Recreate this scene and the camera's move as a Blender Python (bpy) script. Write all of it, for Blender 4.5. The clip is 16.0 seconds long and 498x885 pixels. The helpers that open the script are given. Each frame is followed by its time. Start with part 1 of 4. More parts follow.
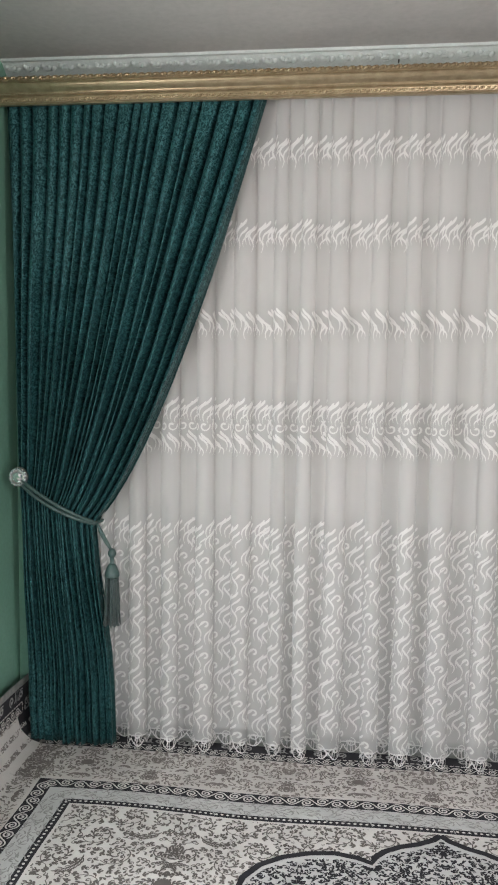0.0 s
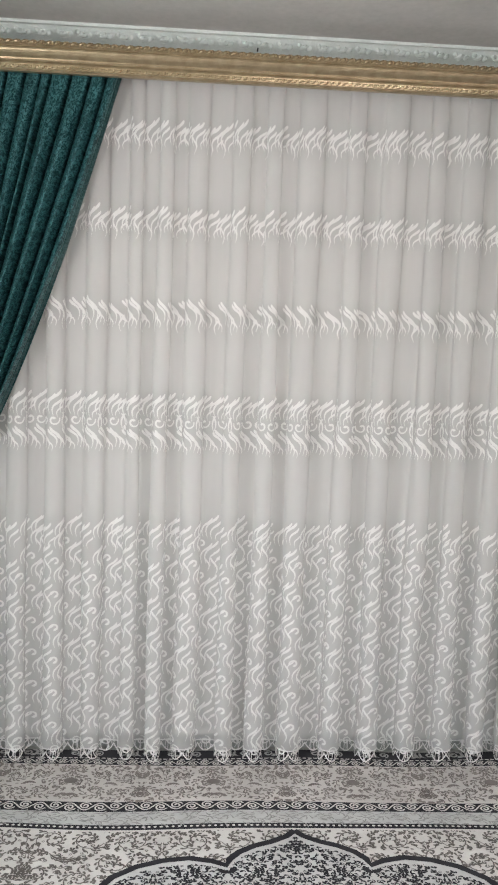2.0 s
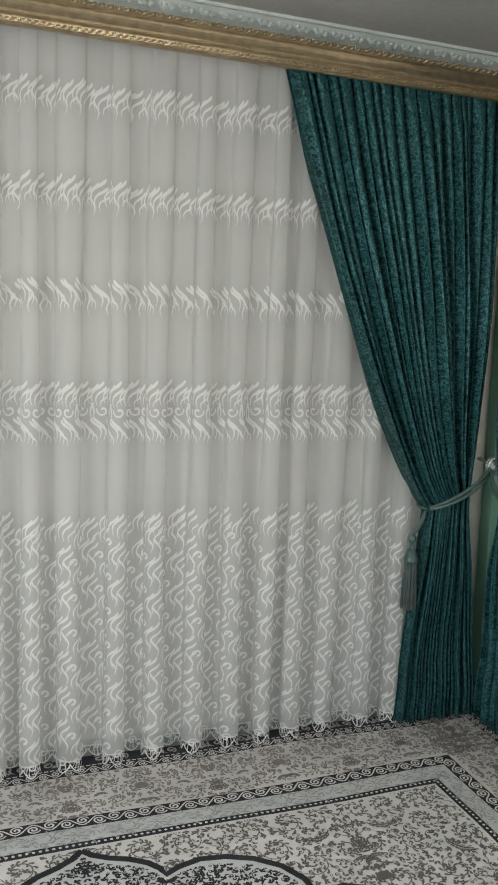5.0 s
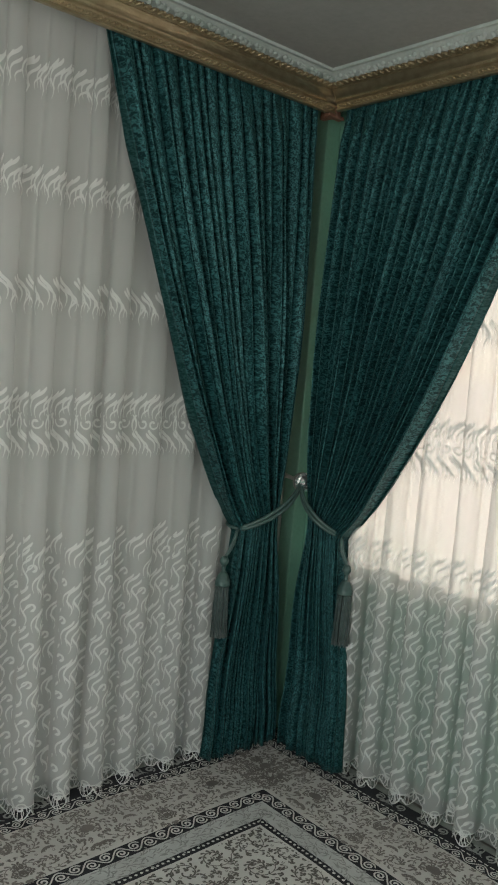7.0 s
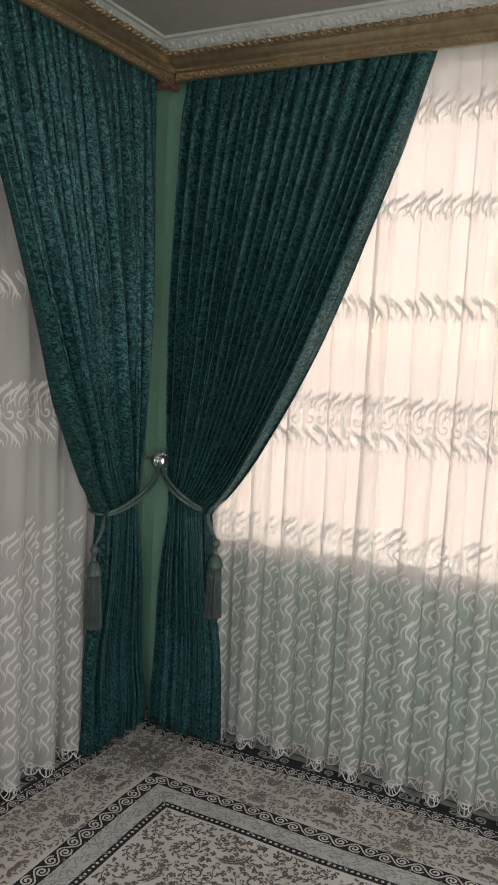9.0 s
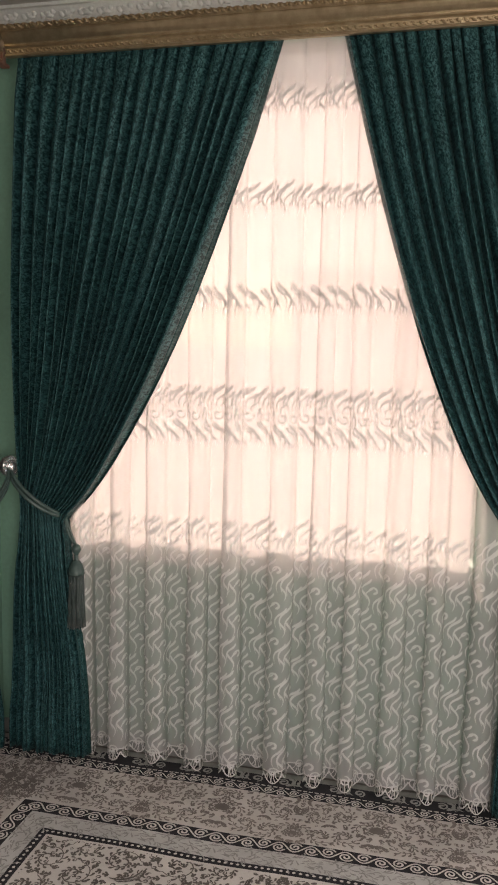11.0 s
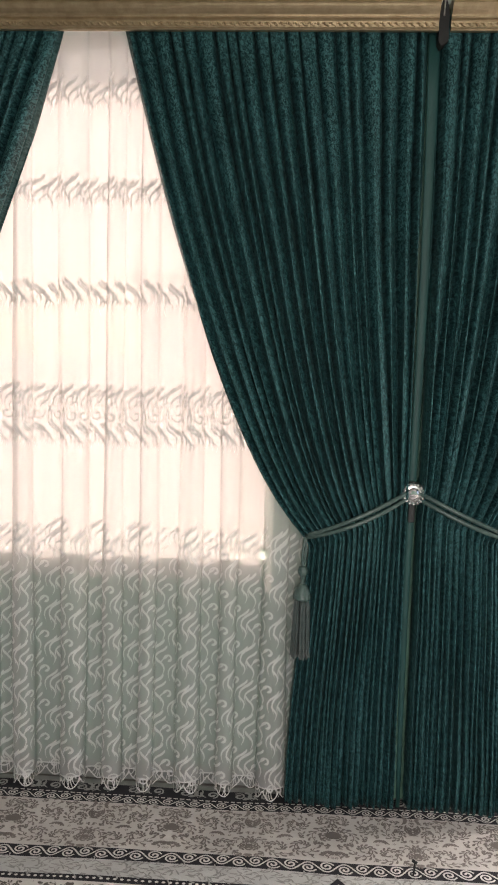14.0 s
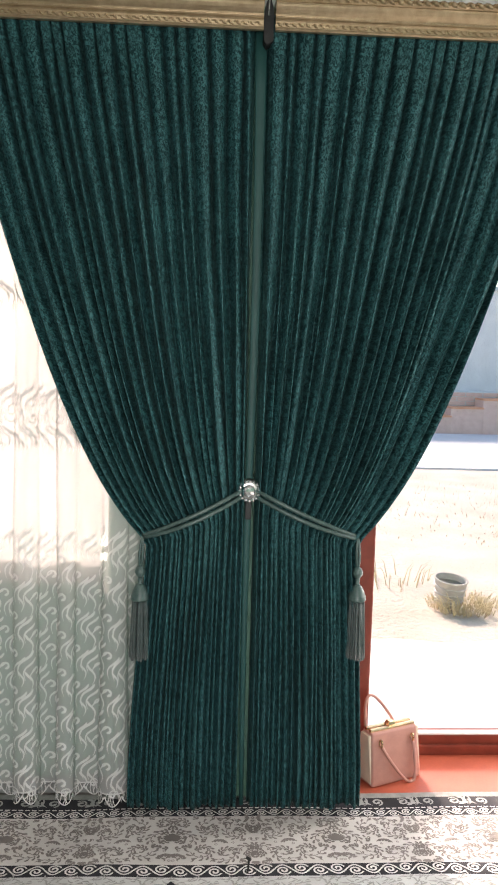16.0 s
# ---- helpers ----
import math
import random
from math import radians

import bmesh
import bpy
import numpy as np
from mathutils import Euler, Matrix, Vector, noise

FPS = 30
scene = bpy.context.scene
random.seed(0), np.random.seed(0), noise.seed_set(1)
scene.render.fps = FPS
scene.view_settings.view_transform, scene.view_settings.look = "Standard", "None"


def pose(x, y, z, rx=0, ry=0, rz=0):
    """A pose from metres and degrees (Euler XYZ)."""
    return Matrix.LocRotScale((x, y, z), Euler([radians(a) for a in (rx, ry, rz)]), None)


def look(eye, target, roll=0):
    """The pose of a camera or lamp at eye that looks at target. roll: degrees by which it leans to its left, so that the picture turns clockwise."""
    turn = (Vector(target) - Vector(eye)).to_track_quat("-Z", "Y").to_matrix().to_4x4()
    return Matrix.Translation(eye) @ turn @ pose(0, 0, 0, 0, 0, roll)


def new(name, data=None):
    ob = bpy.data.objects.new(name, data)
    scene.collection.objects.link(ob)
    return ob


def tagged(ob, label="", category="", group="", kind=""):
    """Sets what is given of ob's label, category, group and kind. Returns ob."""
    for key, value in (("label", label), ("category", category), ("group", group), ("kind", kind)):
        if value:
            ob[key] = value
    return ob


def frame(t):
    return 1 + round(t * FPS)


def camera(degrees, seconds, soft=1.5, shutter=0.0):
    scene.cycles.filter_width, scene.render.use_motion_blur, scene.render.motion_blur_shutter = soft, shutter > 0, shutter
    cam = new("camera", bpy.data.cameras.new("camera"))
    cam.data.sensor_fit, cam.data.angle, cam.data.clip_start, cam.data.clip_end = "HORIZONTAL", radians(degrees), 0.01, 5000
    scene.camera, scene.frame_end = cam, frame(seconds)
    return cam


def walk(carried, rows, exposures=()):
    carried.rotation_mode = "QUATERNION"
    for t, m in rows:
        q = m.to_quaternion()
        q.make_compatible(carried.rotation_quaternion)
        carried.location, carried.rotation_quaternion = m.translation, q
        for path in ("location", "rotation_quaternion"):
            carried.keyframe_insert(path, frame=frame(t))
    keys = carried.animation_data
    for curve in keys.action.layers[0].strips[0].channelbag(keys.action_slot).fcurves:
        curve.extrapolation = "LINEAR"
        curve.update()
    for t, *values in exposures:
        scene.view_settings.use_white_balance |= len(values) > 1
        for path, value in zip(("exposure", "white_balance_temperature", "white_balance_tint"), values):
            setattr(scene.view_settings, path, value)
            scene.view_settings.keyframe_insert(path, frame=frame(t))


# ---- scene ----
cam = camera(34.3, 16.0, soft=2.0)
PATH = [
    (0, (-2.361, -3.449, 1.724), (-2.606, -1.472, 1.538), 0.8),
    (0.5, (-2.369, -3.436, 1.728), (-2.557, -1.454, 1.54), 1.0),
    (1, (-2.38, -3.415, 1.736), (-2.476, -1.426, 1.545), 1.4),
    (1.5, (-2.383, -3.385, 1.747), (-2.376, -1.396, 1.545), 1.8),
    (2, (-2.375, -3.356, 1.759), (-2.257, -1.371, 1.544), 2.1),
    (2.5, (-2.368, -3.328, 1.77), (-2.117, -1.357, 1.539), 2.7),
    (3, (-2.365, -3.317, 1.774), (-2.017, -1.363, 1.531), 3.0),
    (3.5, (-2.362, -3.306, 1.778), (-1.919, -1.37, 1.539), 3.4),
    (4, (-2.358, -3.294, 1.783), (-1.822, -1.381, 1.547), 3.6),
    (4.2, (-2.352, -3.27, 1.792), (-1.792, -1.366, 1.546), 3.2),
    (6.3, (-2.451, -2.85, 1.766), (-1.44, -1.141, 1.524), 3.8),
    (6.5, (-2.47, -2.802, 1.754), (-1.388, -1.135, 1.526), 4.5),
    (7, (-2.605, -2.583, 1.737), (-1.283, -1.095, 1.539), 4.7),
    (7.5, (-2.716, -2.467, 1.738), (-1.271, -1.099, 1.539), 3.2),
    (8, (-2.829, -2.387, 1.717), (-1.294, -1.12, 1.517), 3.2),
    (8.5, (-2.961, -2.224, 1.753), (-1.292, -1.147, 1.517), 2.2),
    (8.7, (-2.979, -2.151, 1.749), (-1.267, -1.145, 1.511), 2.5),
    (10.8, (-3.006, -1.82, 1.742), (-1.085, -1.316, 1.502), 1.1),
    (11, (-3.002, -1.814, 1.737), (-1.07, -1.355, 1.499), 1.2),
    (11.5, (-2.986, -1.881, 1.732), (-1.046, -1.458, 1.498), 1.2),
    (12, (-2.974, -1.951, 1.72), (-1.026, -1.556, 1.494), 1.1),
    (12.5, (-2.977, -1.983, 1.723), (-1.019, -1.645, 1.496), 1.2),
    (13, (-2.983, -1.969, 1.735), (-1.012, -1.722, 1.5), 1.4),
    (13.5, (-2.976, -2.024, 1.707), (-0.998, -1.823, 1.492), 1.4),
    (14, (-2.966, -2.062, 1.7), (-0.98, -1.949, 1.489), 1.5),
    (14.5, (-2.958, -2.118, 1.688), (-0.969, -2.086, 1.484), 1.2),
    (15, (-2.95, -2.176, 1.682), (-0.96, -2.194, 1.48), 1.2),
    (15.5, (-2.944, -2.247, 1.676), (-0.955, -2.316, 1.48), 1.4),
    (16, (-2.94, -2.326, 1.687), (-0.953, -2.438, 1.489), 1.5),
]
EXPOSURES = [(0, 1.26, 6500, 14), (3.5, 1.44, 6500, 14), (4.2, 1.3, 6500, 13), (6.5, 0.58, 6500, -2), (7.5, 0.42, 6700, 7), (8.5, 0.52, 6800, 12), (11, 0.68, 7600, 24), (13, 0.7, 7500, 21), (14.5, 0.82, 7000, 17), (16, 1.0, 6900, 15)]
walk(cam, [(t, look(eye, target, roll)) for t, eye, target, roll in PATH], EXPOSURES)

# ---- world and light ----
world = bpy.data.worlds.new("world")
scene.world = world
world.use_nodes = True
wn = world.node_tree.nodes
sky = wn.new("ShaderNodeTexSky")
sky.sky_type, sky.sun_disc = "NISHITA", False
sky.sun_elevation, sky.sun_rotation = radians(32), radians(82)
wn["Background"].inputs["Strength"].default_value = 0.15
world.node_tree.links.new(sky.outputs[0], wn["Background"].inputs["Color"])

sun = new("sun", bpy.data.lights.new("sun", "SUN"))
sun.data.energy, sun.data.angle, sun.data.color = 4.3, radians(6), (1.0, 0.84, 0.75)
sun.matrix_world = look((8.40, 1.18, 5.3), (0, 0, 0))


def opening_lamp(name, eye, target, w, h, watts, color):
    """An area lamp that stands in for the sky's light in an opening."""
    ob = new(name, bpy.data.lights.new(name, "AREA"))
    ob.data.shape, ob.data.size, ob.data.size_y = "RECTANGLE", w, h
    ob.data.energy, ob.data.color = watts, color
    ob.matrix_world = look(eye, target)
    return ob


# west and south lamps are added fill in openings out of view
opening_lamp("west_fill_light", (-3.93, -2.5, 1.6), (0, -2.5, 1.45), 1.5, 1.4, 42, (1.0, 0.98, 0.97))
opening_lamp("south_fill_light", (-1.0, -6.48, 1.7), (-0.9, 0, 1.5), 1.3, 1.6, 26, (1.0, 0.98, 0.97))
opening_lamp("door_light", (0.36, -4.18, 1.35), (-3, -3.3, 1.0), 0.85, 2.3, 34, (1.0, 0.97, 0.95))


# ---- materials ----
def material(name):
    m = bpy.data.materials.new(name)
    m.use_nodes = True
    return m, m.node_tree.nodes, m.node_tree.links, m.node_tree.nodes["Principled BSDF"]


def noise_ramp(n, l, scale, stops, coord="Object", detail=6.0, distortion=0.0, squash=(1, 1, 1)):
    """Noise through a colour ramp; gives the ramp's colour socket and the noise's value."""
    tc, mp = n.new("ShaderNodeTexCoord"), n.new("ShaderNodeMapping")
    mp.inputs["Scale"].default_value = squash
    tex, ramp = n.new("ShaderNodeTexNoise"), n.new("ShaderNodeValToRGB")
    tex.inputs["Scale"].default_value, tex.inputs["Detail"].default_value = scale, detail
    tex.inputs["Distortion"].default_value = distortion
    while len(ramp.color_ramp.elements) < len(stops):
        ramp.color_ramp.elements.new(0.5)
    for e, (p, c) in zip(ramp.color_ramp.elements, stops):
        e.position, e.color = p, (*c, 1)
    l.new(tc.outputs[coord], mp.inputs[0])
    l.new(mp.outputs[0], tex.inputs["Vector"])
    l.new(tex.outputs["Fac"], ramp.inputs[0])
    return ramp.outputs[0], tex.outputs["Fac"]


def mixed(n, l, a, b, fac, kind="MIX"):
    mx = n.new("ShaderNodeMix")
    mx.data_type, mx.blend_type = "RGBA", kind
    for sock, v in ((mx.inputs["Factor"], fac), (mx.inputs["A"], a), (mx.inputs["B"], b)):
        if isinstance(v, (int, float)):
            sock.default_value = v
        elif isinstance(v, tuple):
            sock.default_value = (*v, 1)
        else:
            l.new(v, sock)
    return mx.outputs["Result"]


def bump(n, l, p, height, strength, distance):
    b = n.new("ShaderNodeBump")
    b.inputs["Strength"].default_value, b.inputs["Distance"].default_value = strength, distance
    l.new(height, b.inputs["Height"])
    l.new(b.outputs[0], p.inputs["Normal"])


def simple(name, low, high, rough, scale=8.0, metal=0.0, fine=120.0, relief=0.15, depth=0.002, sheen=0.0):
    m, n, l, p = material(name)
    col, _ = noise_ramp(n, l, scale, [(0.3, low), (0.7, high)])
    grain, val = noise_ramp(n, l, fine, [(0.25, (0.86,) * 3), (0.75, (1.0,) * 3)])
    l.new(mixed(n, l, col, grain, 1.0, "MULTIPLY"), p.inputs["Base Color"])
    p.inputs["Roughness"].default_value, p.inputs["Metallic"].default_value = rough, metal
    p.inputs["Sheen Weight"].default_value = sheen
    bump(n, l, p, val, relief, depth)
    return m


def velvet(name, dark, light, pattern=0.66):
    """Crushed jacquard velvet: short worm-like marks of flattened pile over a softer cloudiness."""
    m, n, l, p = material(name)
    marks, val = noise_ramp(n, l, 80, [(0.42, dark), (0.51, tuple(0.68 * a + 0.32 * b for a, b in zip(dark, light))), (0.60, light)],
                            coord="UV", detail=3.5, distortion=1.3, squash=(1.0, 1.15, 1))
    cloud, _ = noise_ramp(n, l, 5, [(0.3, (0.72,) * 3), (0.7, (1.1,) * 3)], coord="UV")
    plain = tuple(0.62 * a + 0.38 * b for a, b in zip(dark, light))
    l.new(mixed(n, l, mixed(n, l, plain, marks, pattern), cloud, 1.0, "MULTIPLY"), p.inputs["Base Color"])
    p.inputs["Roughness"].default_value = 0.43
    p.inputs["Sheen Weight"].default_value, p.inputs["Sheen Roughness"].default_value = 0.03, 0.35
    gloss, _ = noise_ramp(n, l, 80, [(0.42, (0.22,) * 3), (0.60, (0.95,) * 3)], coord="UV", detail=3.5, distortion=1.3, squash=(1.0, 1.15, 1))
    l.new(gloss, p.inputs["Specular IOR Level"])
    p.inputs["Specular Tint"].default_value = (0.45, 0.90, 0.95, 1)
    p.inputs["Sheen Tint"].default_value = (0.45, 0.85, 0.82, 1)
    bump(n, l, p, val, 0.9 * pattern, 0.004)
    return m


def voile(name, color, clear, through_light):
    """Thin woven cloth: part open between the threads, part lit from behind."""
    m, n, l, p = material(name)
    out = n["Material Output"]
    n.remove(p)
    weave, val = noise_ramp(n, l, 3.0, [(0.3, tuple(0.93 * c for c in color)), (0.7, color)], squash=(6, 6, 0.4))
    dif, tra, hole = n.new("ShaderNodeBsdfDiffuse"), n.new("ShaderNodeBsdfTranslucent"), n.new("ShaderNodeBsdfTransparent")
    a, b = n.new("ShaderNodeMixShader"), n.new("ShaderNodeMixShader")
    l.new(weave, dif.inputs["Color"])
    l.new(weave, tra.inputs["Color"])
    a.inputs[0].default_value, b.inputs[0].default_value = through_light, clear
    l.new(dif.outputs[0], a.inputs[1])
    l.new(tra.outputs[0], a.inputs[2])
    l.new(a.outputs[0], b.inputs[1])
    l.new(hole.outputs[0], b.inputs[2])
    l.new(b.outputs[0], out.inputs["Surface"])
    return m


GREEN_PAINT = simple("green_wall_paint", (0.17, 0.35, 0.265), (0.20, 0.395, 0.30), 0.55, scale=2.0, fine=60, relief=0.1)
# ceiling colour is lowered so that less light bounces onto the drapes' tops
DIMMED_CEILING = simple("dimmed_ceiling_paint", (0.41, 0.40, 0.385), (0.47, 0.46, 0.44), 0.7, scale=1.5, fine=40)
PLASTER = simple("white_plaster", (0.56, 0.61, 0.59), (0.66, 0.70, 0.68), 0.6, scale=12)
GOLD = simple("gold_paint", (0.36, 0.275, 0.165), (0.49, 0.39, 0.25), 0.29, scale=30, metal=0.75, fine=200, relief=0.1, depth=0.001)
RAW_WOOD = simple("raw_red_wood", (0.17, 0.075, 0.045), (0.25, 0.12, 0.075), 0.6, scale=25)
VELVET = velvet("teal_velvet", (0.0025, 0.0145, 0.0165), (0.038, 0.138, 0.146), 0.76)
VELVET_HEM = velvet("teal_velvet_hem", (0.006, 0.030, 0.030), (0.015, 0.062, 0.060), 0.25)
SATIN = simple("teal_satin_cord", (0.048, 0.088, 0.082), (0.078, 0.13, 0.12), 0.34, scale=60, fine=400)
SATIN_TEAL = simple("teal_satin", (0.011, 0.068, 0.064), (0.016, 0.088, 0.082), 0.6, scale=6, fine=300)
SHEER = voile("white_voile", (0.80, 0.795, 0.78), 0.48, 0.45)
# pinker than LINING: the window's warm glow is put into the colour
PINK_GLOW_LINING = voile("thin_glow_tinted_lining", (0.82, 0.765, 0.745), 0.07, 0.38)
LINING = voile("plain_lining", (0.82, 0.80, 0.785), 0.04, 0.45)
THREAD = voile("embroidery_thread", (0.77, 0.76, 0.745), 0.15, 0.05)
RUG_LIGHT = simple("rug_light_wool", (0.64, 0.62, 0.595), (0.75, 0.73, 0.70), 0.95, scale=5, fine=260, relief=0.5, sheen=0.1)
RUG_BAND = simple("rug_band_wool", (0.58, 0.55, 0.525), (0.70, 0.67, 0.64), 0.95, scale=4, fine=260, relief=0.5, sheen=0.1)
RUG_GREY = simple("rug_grey_wool", (0.52, 0.525, 0.52), (0.63, 0.635, 0.625), 0.95, scale=9, fine=260, relief=0.5, sheen=0.1)
RUG_DARK = simple("rug_charcoal_wool", (0.012, 0.012, 0.016), (0.03, 0.03, 0.036), 0.95, scale=14, fine=260, relief=0.4)
RUG_TAUPE = simple("rug_taupe_wool", (0.115, 0.104, 0.096), (0.185, 0.168, 0.155), 0.95, scale=6, fine=260, relief=0.4)
RUG_TAUPE_BAND = simple("rug_band_taupe_wool", (0.185, 0.163, 0.152), (0.28, 0.25, 0.233), 0.95, scale=6, fine=260, relief=0.4)
RUG_TAUPE_PALE = simple("rug_pale_taupe_wool", (0.30, 0.30, 0.29), (0.40, 0.40, 0.39), 0.95, scale=10, fine=260, relief=0.4)
RUG_FRINGE = simple("rug_woven_end", (0.22, 0.23, 0.22), (0.34, 0.34, 0.32), 0.95, scale=30, fine=300, relief=0.5)
SCREED = simple("grey_screed", (0.16, 0.15, 0.14), (0.24, 0.22, 0.20), 0.8, scale=4)
RED_FRAME = simple("mahogany_foil", (0.17, 0.030, 0.018), (0.23, 0.045, 0.026), 0.35, scale=18, fine=150, relief=0.05)
RED_SLAB = simple("red_painted_slab", (0.36, 0.075, 0.04), (0.46, 0.10, 0.055), 0.4, scale=6, fine=90, relief=0.1)
WHITE_WALL = simple("whitewash", (0.76, 0.75, 0.735), (0.86, 0.85, 0.83), 0.8, scale=3)


# ---- building helpers ----
def mesh_of(verts, faces, mat, smooth=True, uvs=None, name="mesh"):
    me = bpy.data.meshes.new(name)
    me.from_pydata([tuple(v) for v in verts], [], [tuple(f) for f in faces])
    me.materials.append(mat)
    if smooth:
        me.polygons.foreach_set("use_smooth", [True] * len(me.polygons))
    if uvs is not None:
        lay = me.uv_layers.new(name="cloth")
        idx = np.empty(len(me.loops), dtype=np.int32)
        me.loops.foreach_get("vertex_index", idx)
        lay.data.foreach_set("uv", np.asarray(uvs, dtype=np.float32)[idx].ravel())
    me.update()
    return me


def piece(name, me, parent=None, label=""):
    ob = new(name, me)
    if parent is not None:
        ob.parent = parent
    if label:
        ob["label"] = label
    return ob


def part(name, bm, mat, parent=None, label="", smooth=False):
    me = bpy.data.meshes.new(name)
    bm.to_mesh(me)
    bm.free()
    me.materials.append(mat)
    if smooth:
        me.polygons.foreach_set("use_smooth", [True] * len(me.polygons))
    return piece(name, me, parent, label)


def box(lo, hi, bevel=0.0):
    bm = bmesh.new()
    bmesh.ops.create_cube(bm, size=1)
    for v in bm.verts:
        v.co = Vector([(a + b) / 2 + c * (b - a) for a, b, c in zip(lo, hi, v.co)])
    if bevel:
        bmesh.ops.bevel(bm, geom=bm.edges[:], offset=bevel, segments=2, affect="EDGES", profile=0.6)
    return bm


def grid_faces(nu, nv):
    return [(j * nu + i, j * nu + i + 1, (j + 1) * nu + i + 1, (j + 1) * nu + i) for j in range(nv - 1) for i in range(nu - 1)]


def empty(name, at=(0, 0, 0)):
    ob = new(name)
    ob.location = at
    return ob


def on_a(s, out, z):
    """Along wall A: s runs with x, out is the distance into the room."""
    return (s, -out, z)


def on_b(s, out, z):
    """Along wall B: s runs with y."""
    return (-out, s, z)


# ---- structure ----
CEIL, WA, WB, WW, WS = 3.015, 0.12, 0.12, -3.87, -6.4
THICK = 0.46


def structure(name, bm, mat, label):
    return tagged(part(name, bm, mat), label, kind="structure")


structure("floor", box((WW - 0.2, WS - 0.2, -0.12), (WB, WA + 0.2, -0.012)), SCREED, "grey screed floor under the rug")
structure("wall_north", box((WW - 0.2, WA, -0.12), (WB + THICK, WA + 0.25, CEIL + 0.1)), WHITE_WALL, "plain whitewashed wall behind the sheer curtain")
structure("ceiling", box((WW - 0.2, WS - 0.2, CEIL), (WB + THICK, WA, CEIL + 0.12)), DIMMED_CEILING, "matt plastered ceiling, off-white darkened to hold back bounced light")


def wall_with_openings(name, lo_s, hi_s, openings, corner, mat, label, top=CEIL):
    """A thick wall as solid blocks round its openings, joined into one mesh. corner(s0, s1, z0, z1) gives a block's two corners."""
    bm = bmesh.new()

    def block(s0, s1, z0, z1):
        if s1 - s0 > 1e-4 and z1 - z0 > 1e-4:
            b = box(*corner(s0, s1, z0, z1))
            me = bpy.data.meshes.new("block")
            b.to_mesh(me)
            b.free()
            bm.from_mesh(me)
            bpy.data.meshes.remove(me)
    at = lo_s
    for s0, s1, z0, z1 in sorted(openings):
        block(at, s0, -0.12, top)
        block(s0, s1, -0.12, z0)
        block(s0, s1, z1, top)
        at = s1
    block(at, hi_s, -0.12, top)
    return structure(name, bm, mat, label)


# window behind the sheer: y -1.97..-0.20, z 0.915..2.985; glazed door: y -4.7..-2.90
wall_with_openings("wall_east", WS - 0.2, WA, [(-4.70, -2.90, -0.02, 2.62), (-1.97, -0.20, 0.915, 2.985)],
                   lambda a, b, c, d: ((WB, a, c), (WB + THICK, b, d)), GREEN_PAINT, "thick green painted wall with an added unseen opening for fill light and a glazed door")
# west and south openings are made up to hold the two fill lamps
wall_with_openings("wall_west", WS - 0.2, WA, [(-3.3, -1.7, 0.85, 2.35)],
                   lambda a, b, c, d: ((WW - 0.2, a, c), (WW, b, d)), GREEN_PAINT, "green painted side wall with an added unseen opening for fill light")
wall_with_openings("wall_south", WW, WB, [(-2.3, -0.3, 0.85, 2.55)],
                   lambda a, b, c, d: ((a, WS - 0.2, c), (b, WS, d)), GREEN_PAINT, "green painted wall with an added unseen opening for fill light")
# narrow green piers that show between the drapes
structure("pier_corner", box((0.035, 0.035, -0.02), (WB - 0.001, WA - 0.001, 2.97), 0.008), GREEN_PAINT, "green painted corner pier between the drapes")
structure("pier_east", box((0.045, -2.74, -0.02), (WB - 0.001, -2.24, 2.97), 0.006), GREEN_PAINT, "green painted pier between window and door")
structure("pier_west", box((WW + 0.001, 0.07, -0.02), (WW + 0.10, WA - 0.001, 2.97), 0.006), GREEN_PAINT, "green painted pier at the side wall")


SKIRT = simple("grey_skirting", (0.20, 0.21, 0.20), (0.28, 0.29, 0.28), 0.6, scale=8)
for nm, lo, hi in (("baseboard_north", (WW + 0.11, WA - 0.016, -0.012), (0.03, WA - 0.001, 0.055)), ("baseboard_east", (WB - 0.016, -2.23, -0.012), (WB - 0.001, 0.03, 0.055))):
    structure(nm, box(lo, hi, 0.004), SKIRT, "low grey skirting board at the wall's foot")


